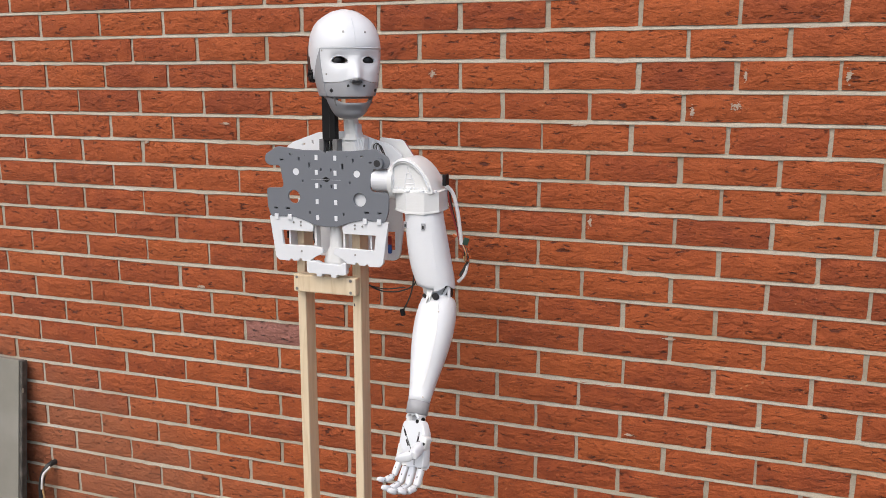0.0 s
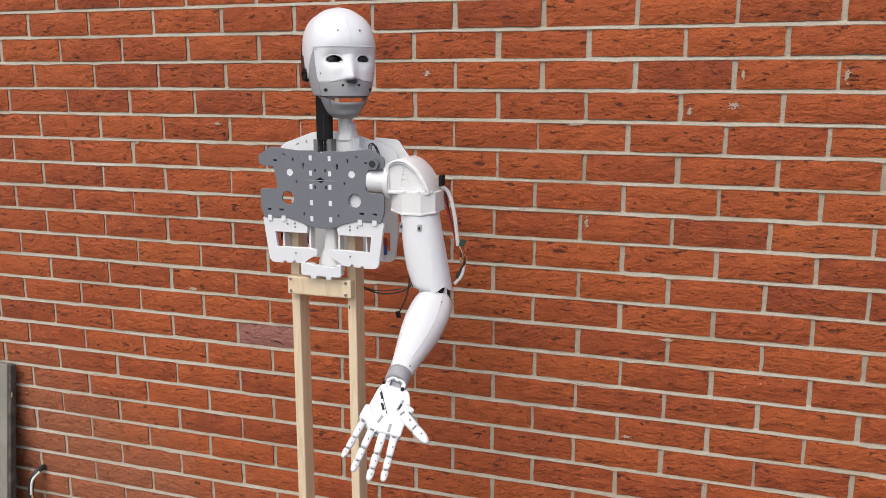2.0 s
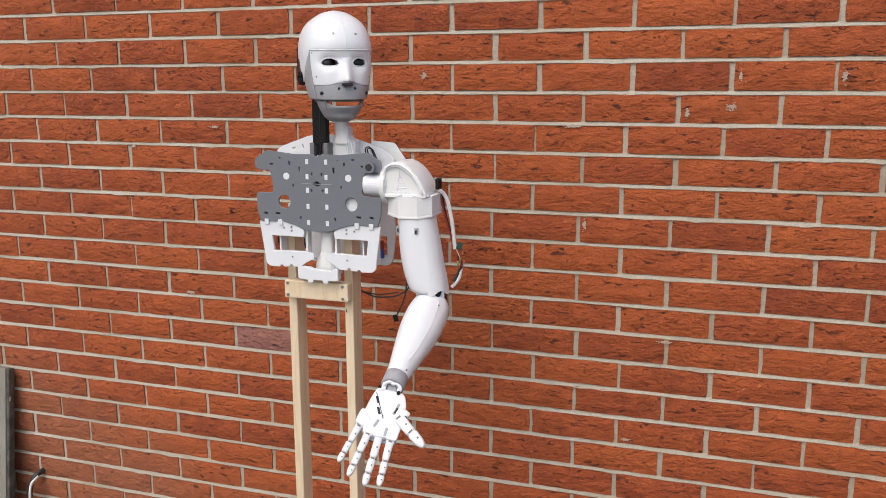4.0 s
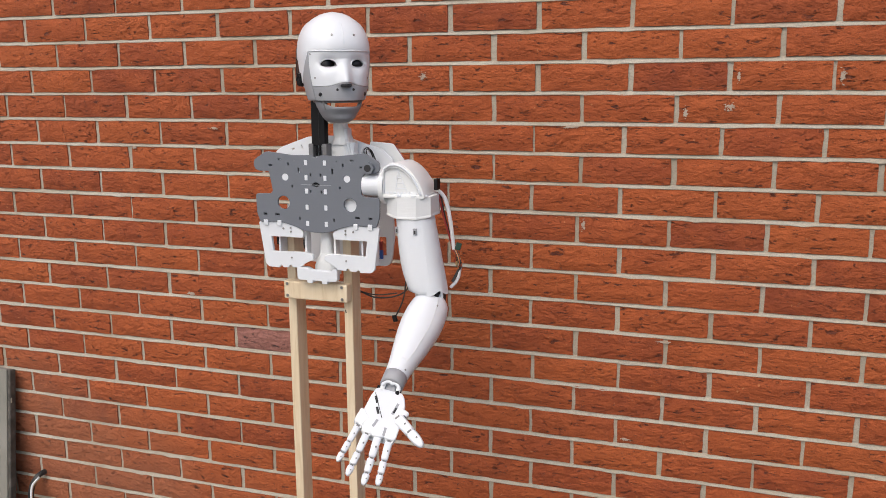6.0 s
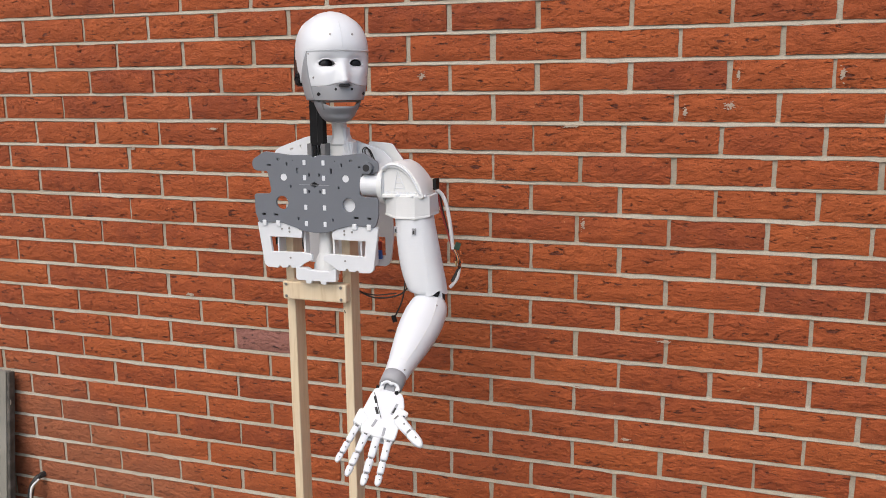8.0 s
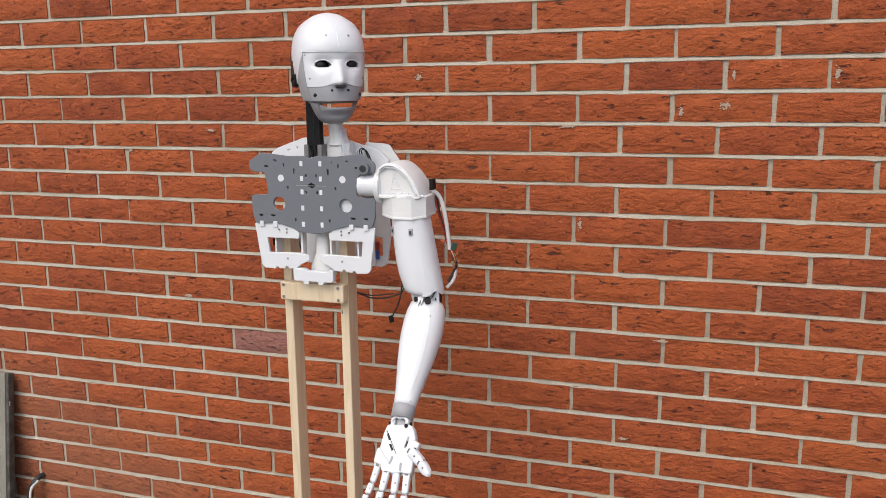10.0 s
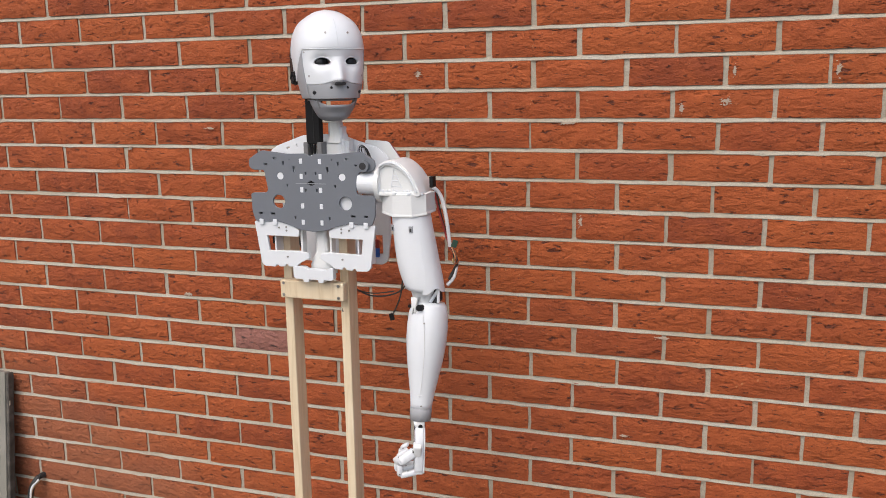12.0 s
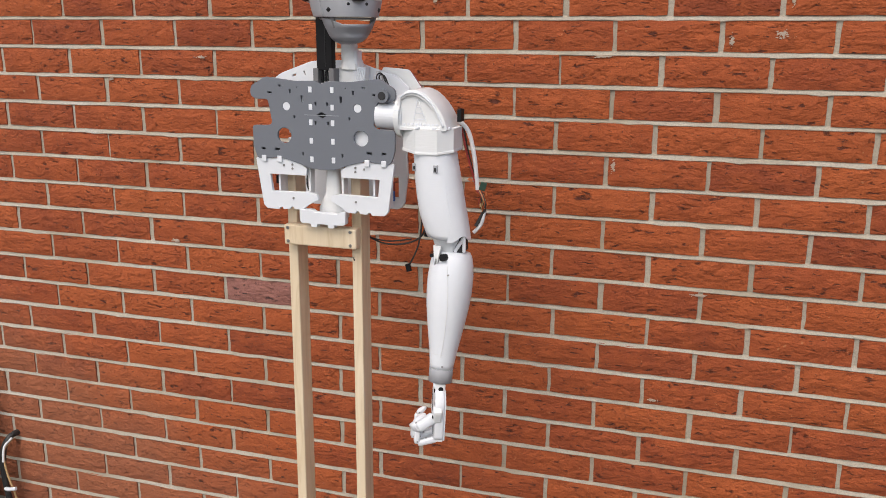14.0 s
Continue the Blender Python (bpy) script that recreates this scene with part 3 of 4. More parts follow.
def head():
    hd = new("head")
    hd.empty_display_size = 0.05
    hd.parent = robot
    hd.matrix_basis = pose(0.030, 0.043, 1.600 - BASE.z, 0, 0, 41)
    tagged(hd, "white robot head with grey lower face")
    pi = math.pi
    cap = lambda w: -0.064 * min(1, max(0, (abs(w) - 1.05) / 0.5)) - 0.012 * max(0, abs(w) - 1.6)
    part("skull", skin(-pi, pi, 0.030, 0.112, 96, 26, 0.0006, 0.004, low=cap), white, hd, "white smooth skull cap", True)
    eye = lambda e: lambda p: ((p.x - e) / 0.0152) ** 2 + ((p.z - 0.004 + 0.10 * abs(p.x - e)) / (0.0085 if p.z > 0.004 else 0.0064)) ** 2 > 1
    keep = lambda p: eye(-0.031)(p) and eye(0.031)(p)
    under = lambda w: -0.007 * math.exp(-((w) / 0.32) ** 2) * -1.2 - 0.003
    part("face_mask", skin(-1.05, 1.05, -0.038, 0.0297, 150, 62, 0.0, 0.003, keep, low=under), white, hd, "white face mask with almond eye openings", True)
    part("temple", skin(-1.52, -1.06, -0.070, 0.0292, 14, 30, 0.0005, 0.003), grey_light, hd, "grey temple strip", True)
    part("temple", skin(1.06, 1.52, -0.070, 0.0292, 14, 30, 0.0005, 0.003), grey_light, hd, "grey temple strip", True)
    part("muzzle", skin(-1.05, 1.05, -0.070, -0.0385, 120, 24, -0.0005, 0.003, None, high=under), grey_light, hd, "grey upper lip shell", True)
    part("jaw", skin(-1.22, 1.22, -0.1185, -0.0825, 80, 28, -0.0035, 0.003, high=lambda w: 0.011 * min(1, max(0, (abs(w) - 0.45) / 0.6))), grey_jaw, hd, "grey lower jaw", True)
    for s in (-1, 1):
        p, q = head_point(s * 0.80, -0.068, -0.006), head_point(s * 0.80, -0.088, -0.007)
        part("mouth_strut", rod(p, q, 0.0042, 8), pin_dark, hd, "dark mouth strut")
    part("palate", skin(-1.40, 1.40, -0.0745, -0.0705, 60, 2, -0.006, 0.004), pin_dark, hd, "dark upper jaw rim", True)
    part("mask_ledge", tube([head_point(-1.055 + 2.11 * k / 24, 0.0298, 0.0008) for k in range(25)], 0.0011, 8, 2), white, hd, "thin ledge over the mask", True)
    part("seam", tube([head_point(0.0, z, 0.0008) for z in (0.036, 0.05, 0.065, 0.08, 0.09)], 0.0009), white, hd, "raised centre seam", True)
    for s in (-1, 1):
        rim = []
        for k in range(25):
            q = 2 * math.pi * k / 24
            x, z = s * 0.031 + 0.0160 * math.cos(q), 0.0045 + (0.0092 if math.sin(q) > 0 else 0.0070) * math.sin(q) - 0.07 * abs(0.0160 * math.cos(q))
            w = math.asin(max(-1, min(1, math.copysign(abs(x / lerp_table(z, WIDE)) ** (2.35 / 2), x))))
            rim.append(head_point(w, z, 0.0006))
        part("eyelid", tube(rim, 0.0009, 8, 2), white, hd, "raised white eyelid rim", True)
        ball = bmesh.new()
        bmesh.ops.create_uvsphere(ball, u_segments=20, v_segments=12, radius=0.0172)
        part("eye", moved(ball, pose(s * 0.031, -0.0525, 0.003)), eye_black, hd, "black glossy eye", True)
        for w, z in ((0.98, 0.024), (0.88, -0.024)):
            p = head_point(s * w, z)
            part("screw", rod(p * 0.985, p * 1.006, 0.0022, 8), steel, hd)
        p = head_point(s * 0.28, 0.062, 0.0015)
        part("screw", rod(p * 0.985, p * 1.008, 0.0022, 8), steel, hd)
        # dark rods stand in for the shade inside the cheek and lip holes
        p = head_point(s * 0.80, -0.058)
        part("cheek_hole", rod(p * 0.97, p * 1.008, 0.0042, 10), slot_shade_pin, hd, "dark cheek hole")
        p = head_point(s * 0.21, -0.048)
        part("lip_hole", rod(p * 0.97, p * 1.006, 0.0026, 10), slot_shade_pin, hd, "dark lip hole")
        # ear: an open black frame with a servo and cables in it
        tilt = pose(s * 0.0625, 0.021, 0.002, 0, s * 90, 0)
        ear = [oval(0, 0, z, a, b, 28, 2.6) for z, a, b in ((0.0, 0.043, 0.026), (0.004, 0.044, 0.0265), (0.009, 0.040, 0.023), (0.009, 0.031, 0.016), (0.003, 0.030, 0.015))]
        piece = part("ear", moved(loft(ear), tilt), black, hd, "black oval ear frame", True)
        part("ear_servo", moved(box(-0.016, 0.012, -0.009, 0.009, 0.003, 0.011, 0.0015), tilt), ear_brown, piece, "dark brown ear servo")
        for k in range(5):
            a = 2.4 + 0.42 * k
            part("ear_rib", moved(box(-0.0025, 0.0025, -0.006, 0.006, 0.004, 0.0115, 0.001), tilt @ pose(0.036 * math.cos(a), 0.020 * math.sin(a), 0, 0, 0, math.degrees(a) + 90)), black, piece)
    # near-black block as the shadow below the nose tip
    part("nostril_shadow", box(-0.0105, 0.0105, -0.0985, -0.085, -0.0425, -0.0365, 0.0015), slot_shade_pin, hd, "dark nostril opening")


head()


# shoulder and upper arm, drawn round the arm's own middle line
def shoulder():
    ax = 0.254
    X = lambda x: x + ax
    body("shoulder_axle", rod((X(-0.146), 0.018, 1.354), (X(-0.095), 0.021, 1.353), 0.0245, 32), white, "white shoulder axle")
    body("axle_sleeve", moved(sheet(rounded([(-0.0, -0.03), (0.03, -0.03), (0.03, 0.03), (0.0, 0.03)], 0.004), [], 0.0, 0.02), pose(X(-0.15), 0.036, 1.352)), white_soft, "white axle block")
    body("shoulder_disc", rod((X(-0.106), 0.030, 1.352), (X(-0.096), 0.030, 1.352), 0.0400, 40), white_soft, "white round shoulder disc")
    knob = body("knob", rod((X(-0.128), -0.010, 1.391), (X(-0.128), 0.02, 1.391), 0.0125, 20), grey, "grey pivot knob")
    # the bore's shade is a dark rod set on the knob
    body("knob_hole", rod((X(-0.128), -0.0108, 1.391), (X(-0.128), -0.004, 1.391), 0.0075, 16), slot_shade_pin, "dark bore", parent=knob)
    dome = [(-0.101, 1.331), (-0.101, 1.372), (-0.094, 1.391), (-0.080, 1.401), (-0.062, 1.402), (-0.045, 1.394), (-0.028, 1.378), (-0.014, 1.357), (-0.006, 1.336), (-0.006, 1.331)]
    outer = rounded([(X(x), z) for x, z in dome], 0.008, 4)
    inner = rounded([(X(x), z) for x, z in ((-0.096, 1.3345), (-0.096, 1.384), (-0.081, 1.394), (-0.063, 1.3935), (-0.047, 1.385), (-0.031, 1.369), (-0.014, 1.337))], 0.004)
    cap = body("shoulder_cap", sheet(outer, [inner], -0.004, 0.078, 0.0018), white_soft, "white domed shoulder cap with a recessed panel")
    body("recess_panel", sheet(inner, [], 0.0015, 0.012, 0.0003), white_soft, "white recessed quarter-round panel", parent=cap)
    rim = [(X(x), -0.0045, z) for x, z in ((-0.094, 1.389), (-0.080, 1.3975), (-0.062, 1.3975), (-0.046, 1.3895), (-0.0295, 1.373), (-0.0115, 1.338))]
    body("cap_rim", tube(rim, 0.0022), white, "raised rim", True, parent=cap)
    # raised figure and a row of worn marks, too small to read
    for a, b in (((-0.063, 1.387), (-0.070, 1.346)), ((-0.063, 1.387), (-0.046, 1.346)), ((-0.0655, 1.372), (-0.058, 1.372)), ((-0.067, 1.361), (-0.053, 1.361)), ((-0.069, 1.350), (-0.049, 1.350))):
        body("raised_mark", rod((X(a[0]), 0.0012, a[1]), (X(b[0]), 0.0012, b[1]), 0.0010, 6), white, "small raised mark", parent=cap)
    for k in range(9):
        body("raised_mark", box(X(-0.090) + 0.0078 * k, X(-0.0855) + 0.0078 * k, -0.0002, 0.003, 1.3375 + 0.0007 * (k % 3), 1.3425, 0.0004, 1), white, "small raised mark", parent=cap)
    # faceted skirt under the cap
    foot = [(0.158, 0.014), (0.190, -0.008), (0.232, -0.008), (0.258, 0.010), (0.258, 0.068), (0.158, 0.068)]
    mid = Vector((0.211, 0.030, 0))
    ring = lambda z, k, drop=0.0: [Vector((mid.x + (x - mid.x) * k, mid.y + (y - mid.y) * k, z - (drop if y < 0 else 0.0))) for x, y in foot]
    skirt = body("shoulder_skirt", loft([ring(1.3345, 0.95), ring(1.3335, 1.0), ring(1.296, 1.0, 0.004), ring(1.2945, 1.015, 0.004), ring(1.291, 1.015, 0.004), ring(1.290, 0.95, 0.004)]), white_soft, "white faceted shoulder skirt", parent=cap)
    for x in (0.194, 0.226, 0.250):
        body("skirt_lug", box(x - 0.004, x + 0.004, -0.0096 if x < 0.25 else 0.002, 0.01, 1.3325, 1.3375, 0.0008, 1), white, "small square lug", parent=cap)
    body("socket", box(X(-0.106), X(-0.096), -0.008, 0.006, 1.345, 1.367, 0.001), white, "square white socket", parent=cap)
    # dark rod in place of a shaded hole
    body("socket_hole", rod((X(-0.101), -0.009, 1.355), (X(-0.101), -0.004, 1.355), 0.0022, 10), slot_shade_pin, "dark socket hole", parent=cap)
    body("servo", box(X(0.004), X(0.012), 0.03, 0.05, 1.345, 1.368, 0.001), black, "small black servo at the shoulder")


UPPER_TOP, UPPER_LOW = 1.296, 1.127


def arm_ring(z, out=0.0, n=48):
    """A level ring of the upper arm shell."""
    cx = lerp_table(z, ((1.30, 0.2155), (1.284, 0.2165), (1.223, 0.2235), (1.175, 0.2315), (1.125, 0.2435)))
    a = lerp_table(z, ((1.30, 0.0400), (1.284, 0.0408), (1.223, 0.0432), (1.175, 0.0440), (1.150, 0.0430), (1.125, 0.0405)))
    return oval(cx, 0.032, z, a + out, a * 0.93 + out, n, 2.25), Vector((cx, 0.032, z))


def hem_drop(w):
    """How far the shell's lower edge rises, by the angle round the arm."""
    return 0.012 * math.exp(-((w + 0.62) / 0.34) ** 2) + 0.004 * math.exp(-((w + 2.6) / 0.8) ** 2)


def upper_arm():
    rings = []
    zs = [UPPER_TOP + (UPPER_LOW - UPPER_TOP) * k / 17 for k in range(18)]
    for k, z in enumerate(zs):
        ring, c = arm_ring(z)
        for p in ring:
            p.z += hem_drop(math.atan2(p.y - c.y, p.x - c.x)) * max(0.0, (k - 11) / 6)
        rings.append(ring)
    inside = [[Vector((c.x + (p.x - c.x) * 0.93, c.y + (p.y - c.y) * 0.93, p.z)) for p in r] for r in rings[::-1] for c in [sum(r, Vector()) / len(r)]]
    arm = body("upper_arm", loft(rings + inside[:6]), white, "white upper arm shell", True)
    # outer half shell that laps over the front with a curved edge
    bm = bmesh.new()
    rows = []
    for k in range(19):
        t = k / 18
        z = 1.262 - 0.137 * t
        w0 = -1.02 - 0.02 * t - (0.55 * max(0.0, t - 0.62) / 0.38) ** 1.6
        row = []
        for side in (0.0016, -0.0006):
            ring, c = arm_ring(z, side * min(1.0, 0.3 + t * 2))
            n = len(ring)
            for i in range(25):
                w = w0 + (1.5 - w0) * i / 24
                f = w / (2 * math.pi) * n % n
                j = int(f)
                p = ring[j].lerp(ring[(j + 1) % n], f - j)
                p.z += hem_drop(math.atan2(p.y - c.y, p.x - c.x)) * max(0.0, (t - 0.55) / 0.45) - 0.0015 * t
                row.append(bm.verts.new(p))
        rows.append(row)
    for a, b in zip(rows, rows[1:]):
        for i in range(24):
            bm.faces.new((a[i], a[i + 1], b[i + 1], b[i]))
            bm.faces.new((a[25 + i], b[25 + i], b[26 + i], a[26 + i]))
        bm.faces.new((a[0], b[0], b[25], a[25]))
        bm.faces.new((a[24], a[49], b[49], b[24]))
    for r in (rows[0], rows[-1]):
        for i in range(24):
            bm.faces.new((r[i], r[25 + i], r[26 + i], r[i + 1]))
    bmesh.ops.recalc_face_normals(bm, faces=bm.faces[:])
    body("overlap_shell", bm, white, "white lapped outer shell", parent=arm)
    for x, y, w in ((-0.025, -0.0085, 0.0030), (-0.0700, 0.004, 0.0028)):
        body("slot_frame", box(0.254 + x - w - 0.0012, 0.254 + x + w + 0.0012, y - 0.0004, y + 0.006, 1.2545, 1.2685, 0.0008), grey_light, "grey slot frame", parent=arm)
        # a near-black box gives the slot its inner shade
        body("slot", box(0.254 + x - w + 0.001, 0.254 + x + w - 0.001, y - 0.0012, y + 0.004, 1.257, 1.264, 0.0005), slot_shade_pin, "dark slot", parent=arm)


ELBOW = Vector((-0.006, -0.445, 1.104)) - BASE


def elbow():
    e = ELBOW + Vector((0, 0, BASE.z))
    rings = [oval(e.x + dx, e.y, z, a, b, 28, 2.4) for z, a, b, dx in ((1.150, 0.034, 0.032, -0.004), (1.125, 0.031, 0.030, -0.006), (1.105, 0.024, 0.026, -0.008), (1.088, 0.014, 0.02, -0.01))]
    joint = body("elbow_joint", loft(rings), white_soft, "white elbow joint block", True)
    # solid dark block, put in for shade inside the open elbow
    body("elbow_gap", box(e.x + 0.006, e.x + 0.028, e.y - 0.02, e.y + 0.014, 1.100, 1.140, 0.003), slot_shade_pin, "dark open elbow gap", parent=joint)
    body("elbow_strut", rod((e.x + 0.012, e.y - 0.022, 1.103), (e.x + 0.032, e.y - 0.022, 1.135), 0.0035, 8), white, "white diagonal strut", parent=joint)
    body("elbow_strut", rod((e.x + 0.030, e.y - 0.022, 1.103), (e.x + 0.030, e.y - 0.022, 1.130), 0.0035, 8), white, "white upright strut", parent=joint)


shoulder()
upper_arm()
elbow()


def forearm():
    fa = new("forearm")
    fa.empty_display_size = 0.05
    fa.parent = robot
    tagged(fa, "white tapered forearm shell")
    prof = ((0.006, 0.0330), (0.014, 0.0375), (0.03, 0.0412), (0.055, 0.0435), (0.085, 0.0432), (0.115, 0.0405), (0.145, 0.0362), (0.175, 0.0312), (0.205, 0.0262), (0.225, 0.0238), (0.236, 0.0228))
    rings = [oval(0.002 - 0.004 * (s / 0.24) ** 1.5, 0, -s, r, r * 0.96, 40, 2.15) for s, r in prof]
    part("shell", loft(rings), white, fa, "", True)
    part("wrist_ring", loft([oval(-0.002, 0, -s, r, r, 36) for s, r in ((0.235, 0.0222), (0.236, 0.0236), (0.262, 0.0228), (0.263, 0.019))]), grey_ring, fa, "grey wrist ring", True)
    part("seam", tube([(0.012, -0.0405, -0.03), (0.0165, -0.0403, -0.06), (0.0185, -0.0375, -0.1), (0.016, -0.033, -0.14), (0.0115, -0.0278, -0.18), (0.006, -0.0243, -0.21)], 0.0007), white_soft, fa, "thin shell seam")
    cuff = [Vector((-0.001 + 0.0263 * math.cos(a), 0.0254 * math.sin(a), -0.205)) for a in (-2.6, -2.3, -2.0, -1.7, -1.4, -1.1)]
    part("seam", tube(cuff, 0.0006), white_soft, fa, "thin cuff seam")
    for x, y, s in ((0.016, -0.0405, 0.048), (0.010, -0.021, 0.228)):
        part("screw", rod((x, y - 0.001, -s), (x, y + 0.004, -s), 0.0018, 8), steel, fa)
    part("elbow_bolt", rod((0.004, -0.046, -0.016), (0.004, -0.025, -0.016), 0.0070, 16), black, fa, "black elbow bolt")
    part("elbow_bolt", rod((-0.022, -0.041, -0.015), (-0.022, -0.020, -0.015), 0.0038, 14), black, fa, "small black elbow bolt")
    part("elbow_fork", moved(sheet([(-0.018, 0.0), (-0.004, 0.0), (-0.006, -0.014), (-0.008, -0.028), (-0.011, -0.016), (-0.014, -0.030), (-0.016, -0.014)], [], -0.043, -0.036, 0.001), pose(0, 0, 0.004)), white_soft, fa, "white forked lug")
    return fa


def phalanx(length, w, tip=False):
    """One printed finger bone: a boxy tube with a waist at its hinge, a hinge pin and dark cable marks."""
    rings = []
    cuts = (0.0, 0.06, 0.16, 0.4, 0.7, 0.88, 1.0) if not tip else (0.0, 0.08, 0.2, 0.45, 0.66, 0.82, 0.93, 1.0)
    for t in cuts:
        r = w * (1 - 0.12 * t)
        if t < 0.10:
            r *= 0.70
        elif not tip and t > 0.95:
            r *= 0.78
        if tip and t > 0.5:
            r *= math.sqrt(max(0.10, 1 - ((t - 0.5) / 0.52) ** 2))
        rings.append(oval(0, 0.0006 * t, -length * t, r, r * 0.92, 16, 3.4))
    bm = loft(rings)
    marks = [box(-w * 0.42, w * 0.42, -w * 0.80, -w * 0.55, -0.0040, -0.0008), box(w * 0.10, w * 0.42, -w * 0.92, -w * 0.8, -length * 0.60, -length * 0.52),
             rod((-w * 0.98, 0, -0.0045), (w * 0.98, 0, -0.0045), 0.0015, 8)]
    for b in marks:
        for f in b.faces:
            f.material_index = 1
    return join([bm, *marks])


# finger: root in the palm, spread in degrees, three lengths, half width
FINGERS = {
    "index_finger": ((0.026, -0.002, -0.106), 2, (0.041, 0.027, 0.024), 0.0076),
    "middle_finger": ((0.004, -0.002, -0.102), 0, (0.046, 0.031, 0.026), 0.0078),
    "ring_finger": ((-0.0175, -0.002, -0.104), -7, (0.041, 0.028, 0.024), 0.0075),
    "little_finger": ((-0.0375, -0.002, -0.094), -11, (0.037, 0.025, 0.022), 0.0068),
}
THUMB = ((0.029, -0.008, -0.060), (0.038, 0.037), 0.0103)


def hand():
    hd = new("hand")
    hd.empty_display_size = 0.05
    hd.parent = robot
    tagged(hd, "white jointed robot hand")
    # palm body under the thumb, index and middle fingers; two hinged plates carry the others
    palm = [(-0.024, -0.016), (0.024, -0.014), (0.030, -0.022), (0.035, -0.036), (0.0365, -0.066), (0.035, -0.104), (0.016, -0.104), (0.0155, -0.100), (0.0135, -0.100), (0.013, -0.104), (-0.007, -0.106), (-0.011, -0.088), (-0.034, -0.062), (-0.029, -0.032)]
    pm = part("palm", sheet(rounded(palm, 0.004), [], -0.011, 0.007, 0.0022), white, hd, "", False)
    part("ring_plate", sheet(rounded([(-0.0105, -0.087), (-0.0085, -0.104), (-0.0265, -0.103), (-0.029, -0.093), (-0.024, -0.074)], 0.003), [], -0.0085, 0.007, 0.002), white_soft, hd, "white hinged plate under the ring finger")
    part("little_plate", sheet(rounded([(-0.0245, -0.0745), (-0.0295, -0.0925), (-0.046, -0.088), (-0.041, -0.062), (-0.0345, -0.0625)], 0.003), [], -0.0065, 0.007, 0.002), white_soft, hd, "white hinged plate under the little finger")
    part("back_plate", sheet(rounded([(-0.016, -0.014), (0.019, -0.014), (0.034, -0.036), (0.035, -0.108), (-0.010, -0.110), (-0.044, -0.090), (-0.038, -0.058)], 0.005), [], 0.0072, 0.0105, 0.001), white, hd, "white back of the hand")
    for s in (-1, 1):
        part("wrist_prong", box(*sorted((s * 0.0105, s * 0.0195)), -0.011, 0.009, -0.022, 0.000, 0.0025), white_soft, hd, "white wrist prong")
        part("wrist_bolt", rod((s * 0.0195, 0.0, -0.010), (s * (0.0236 - 0.002 * s), 0.0, -0.010), 0.0048, 12), black, hd, "black wrist bolt")
    part("wrist_block", box(-0.010, 0.010, -0.004, 0.010, -0.020, 0.010, 0.003), grey_light, hd, "grey wrist block")
    part("wrist_rim", tube([(-0.017, -0.0105, -0.008), (-0.013, -0.0115, -0.001), (-0.005, -0.0115, 0.003), (0.0, -0.0115, 0.000), (0.005, -0.0115, 0.003), (0.013, -0.0115, -0.001), (0.018, -0.0105, -0.008)], 0.0032), white, hd, "white curled wrist rim", True)
    part("wrist_bolt", rod((0.015, -0.0125, -0.014), (0.015, -0.006, -0.014), 0.0040, 12), black, hd, "black wrist bolt")
    # slots and groove are thin boxes; the near-black ones imitate shade in recesses
    for x, z, turn, h in ((-0.019, -0.038, 28, 0.014), (-0.011, -0.058, 30, 0.014), (0.020, -0.046, -14, 0.024), (0.013, -0.094, 0, 0.016), (-0.0085, -0.083, -18, 0.016)):
        part("palm_slot", moved(box(-0.0024, 0.0024, -0.0118, -0.008, -h / 2, h / 2, 0.0005, 1), pose(x, 0, z, 0, -turn, 0)), slot_shade_pin if h < 0.0145 else grey_light, hd, "cable slot in the palm")
    part("palm_slot", moved(box(-0.0018, 0.0018, -0.0122, -0.008, -0.006, 0.006, 0.0005, 1), pose(0.0202, 0, -0.049, 0, 14, 0)), slot_shade_pin, hd, "dark cable slot in the palm")
    part("palm_groove", moved(box(-0.0006, 0.0006, -0.0117, -0.009, -0.026, 0.026), pose(-0.012, 0, -0.048, 0, -30, 0)), slot_shade_pin, hd, "dark groove")
    # thumb mount on the palm's edge
    part("thumb_mount", moved(box(-0.010, 0.012, -0.009, 0.009, -0.014, 0.014, 0.004), pose(0.033, -0.006, -0.055, 0, 22, 0)), white_soft, hd, "white thumb mount")
    part("thumb_pin", rod((0.040, -0.0165, -0.058), (0.040, -0.010, -0.058), 0.0032, 10), slot_shade_pin, hd, "dark thumb pin")
    pieces = {}
    for name, (root, spread, lengths, w) in FINGERS.items():
        pieces[name] = []
        for k, ln in enumerate(lengths):
            ob = part(name + ("_base", "_middle", "_tip")[k], phalanx(ln - 0.0015, w * (1, 0.95, 0.9)[k], k == 2), white, hd)
            ob.data.materials.append(pin_dark)
            pieces[name].append(ob)
    ob_list = []
    for k, ln in enumerate(THUMB[1]):
        ob_list.append(part(("thumb_base", "thumb_tip")[k], phalanx(ln + 0.004, THUMB[2] * (1.08, 1)[k], k == 1), white, hd))
        ob_list[-1].data.materials.append(pin_dark)
    pieces["thumb"] = ob_list
    for obs in pieces.values():
        for ob in obs:
            for f in ob.data.polygons:
                f.use_smooth = f.material_index == 0 and len(f.vertices) == 4
    for name, (root, spread, lengths, w) in FINGERS.items():
        for s in (-1, 1):
            part("knuckle_lug", box(*sorted((root[0] + s * w * 0.62, root[0] + s * w * 1.02)), -0.008, 0.007, root[2] - 0.005, root[2] + 0.006, 0.0012), white_soft, hd, "white knuckle lug")
    return hd, pieces


fore = forearm()
palm_hand, finger_parts = hand()


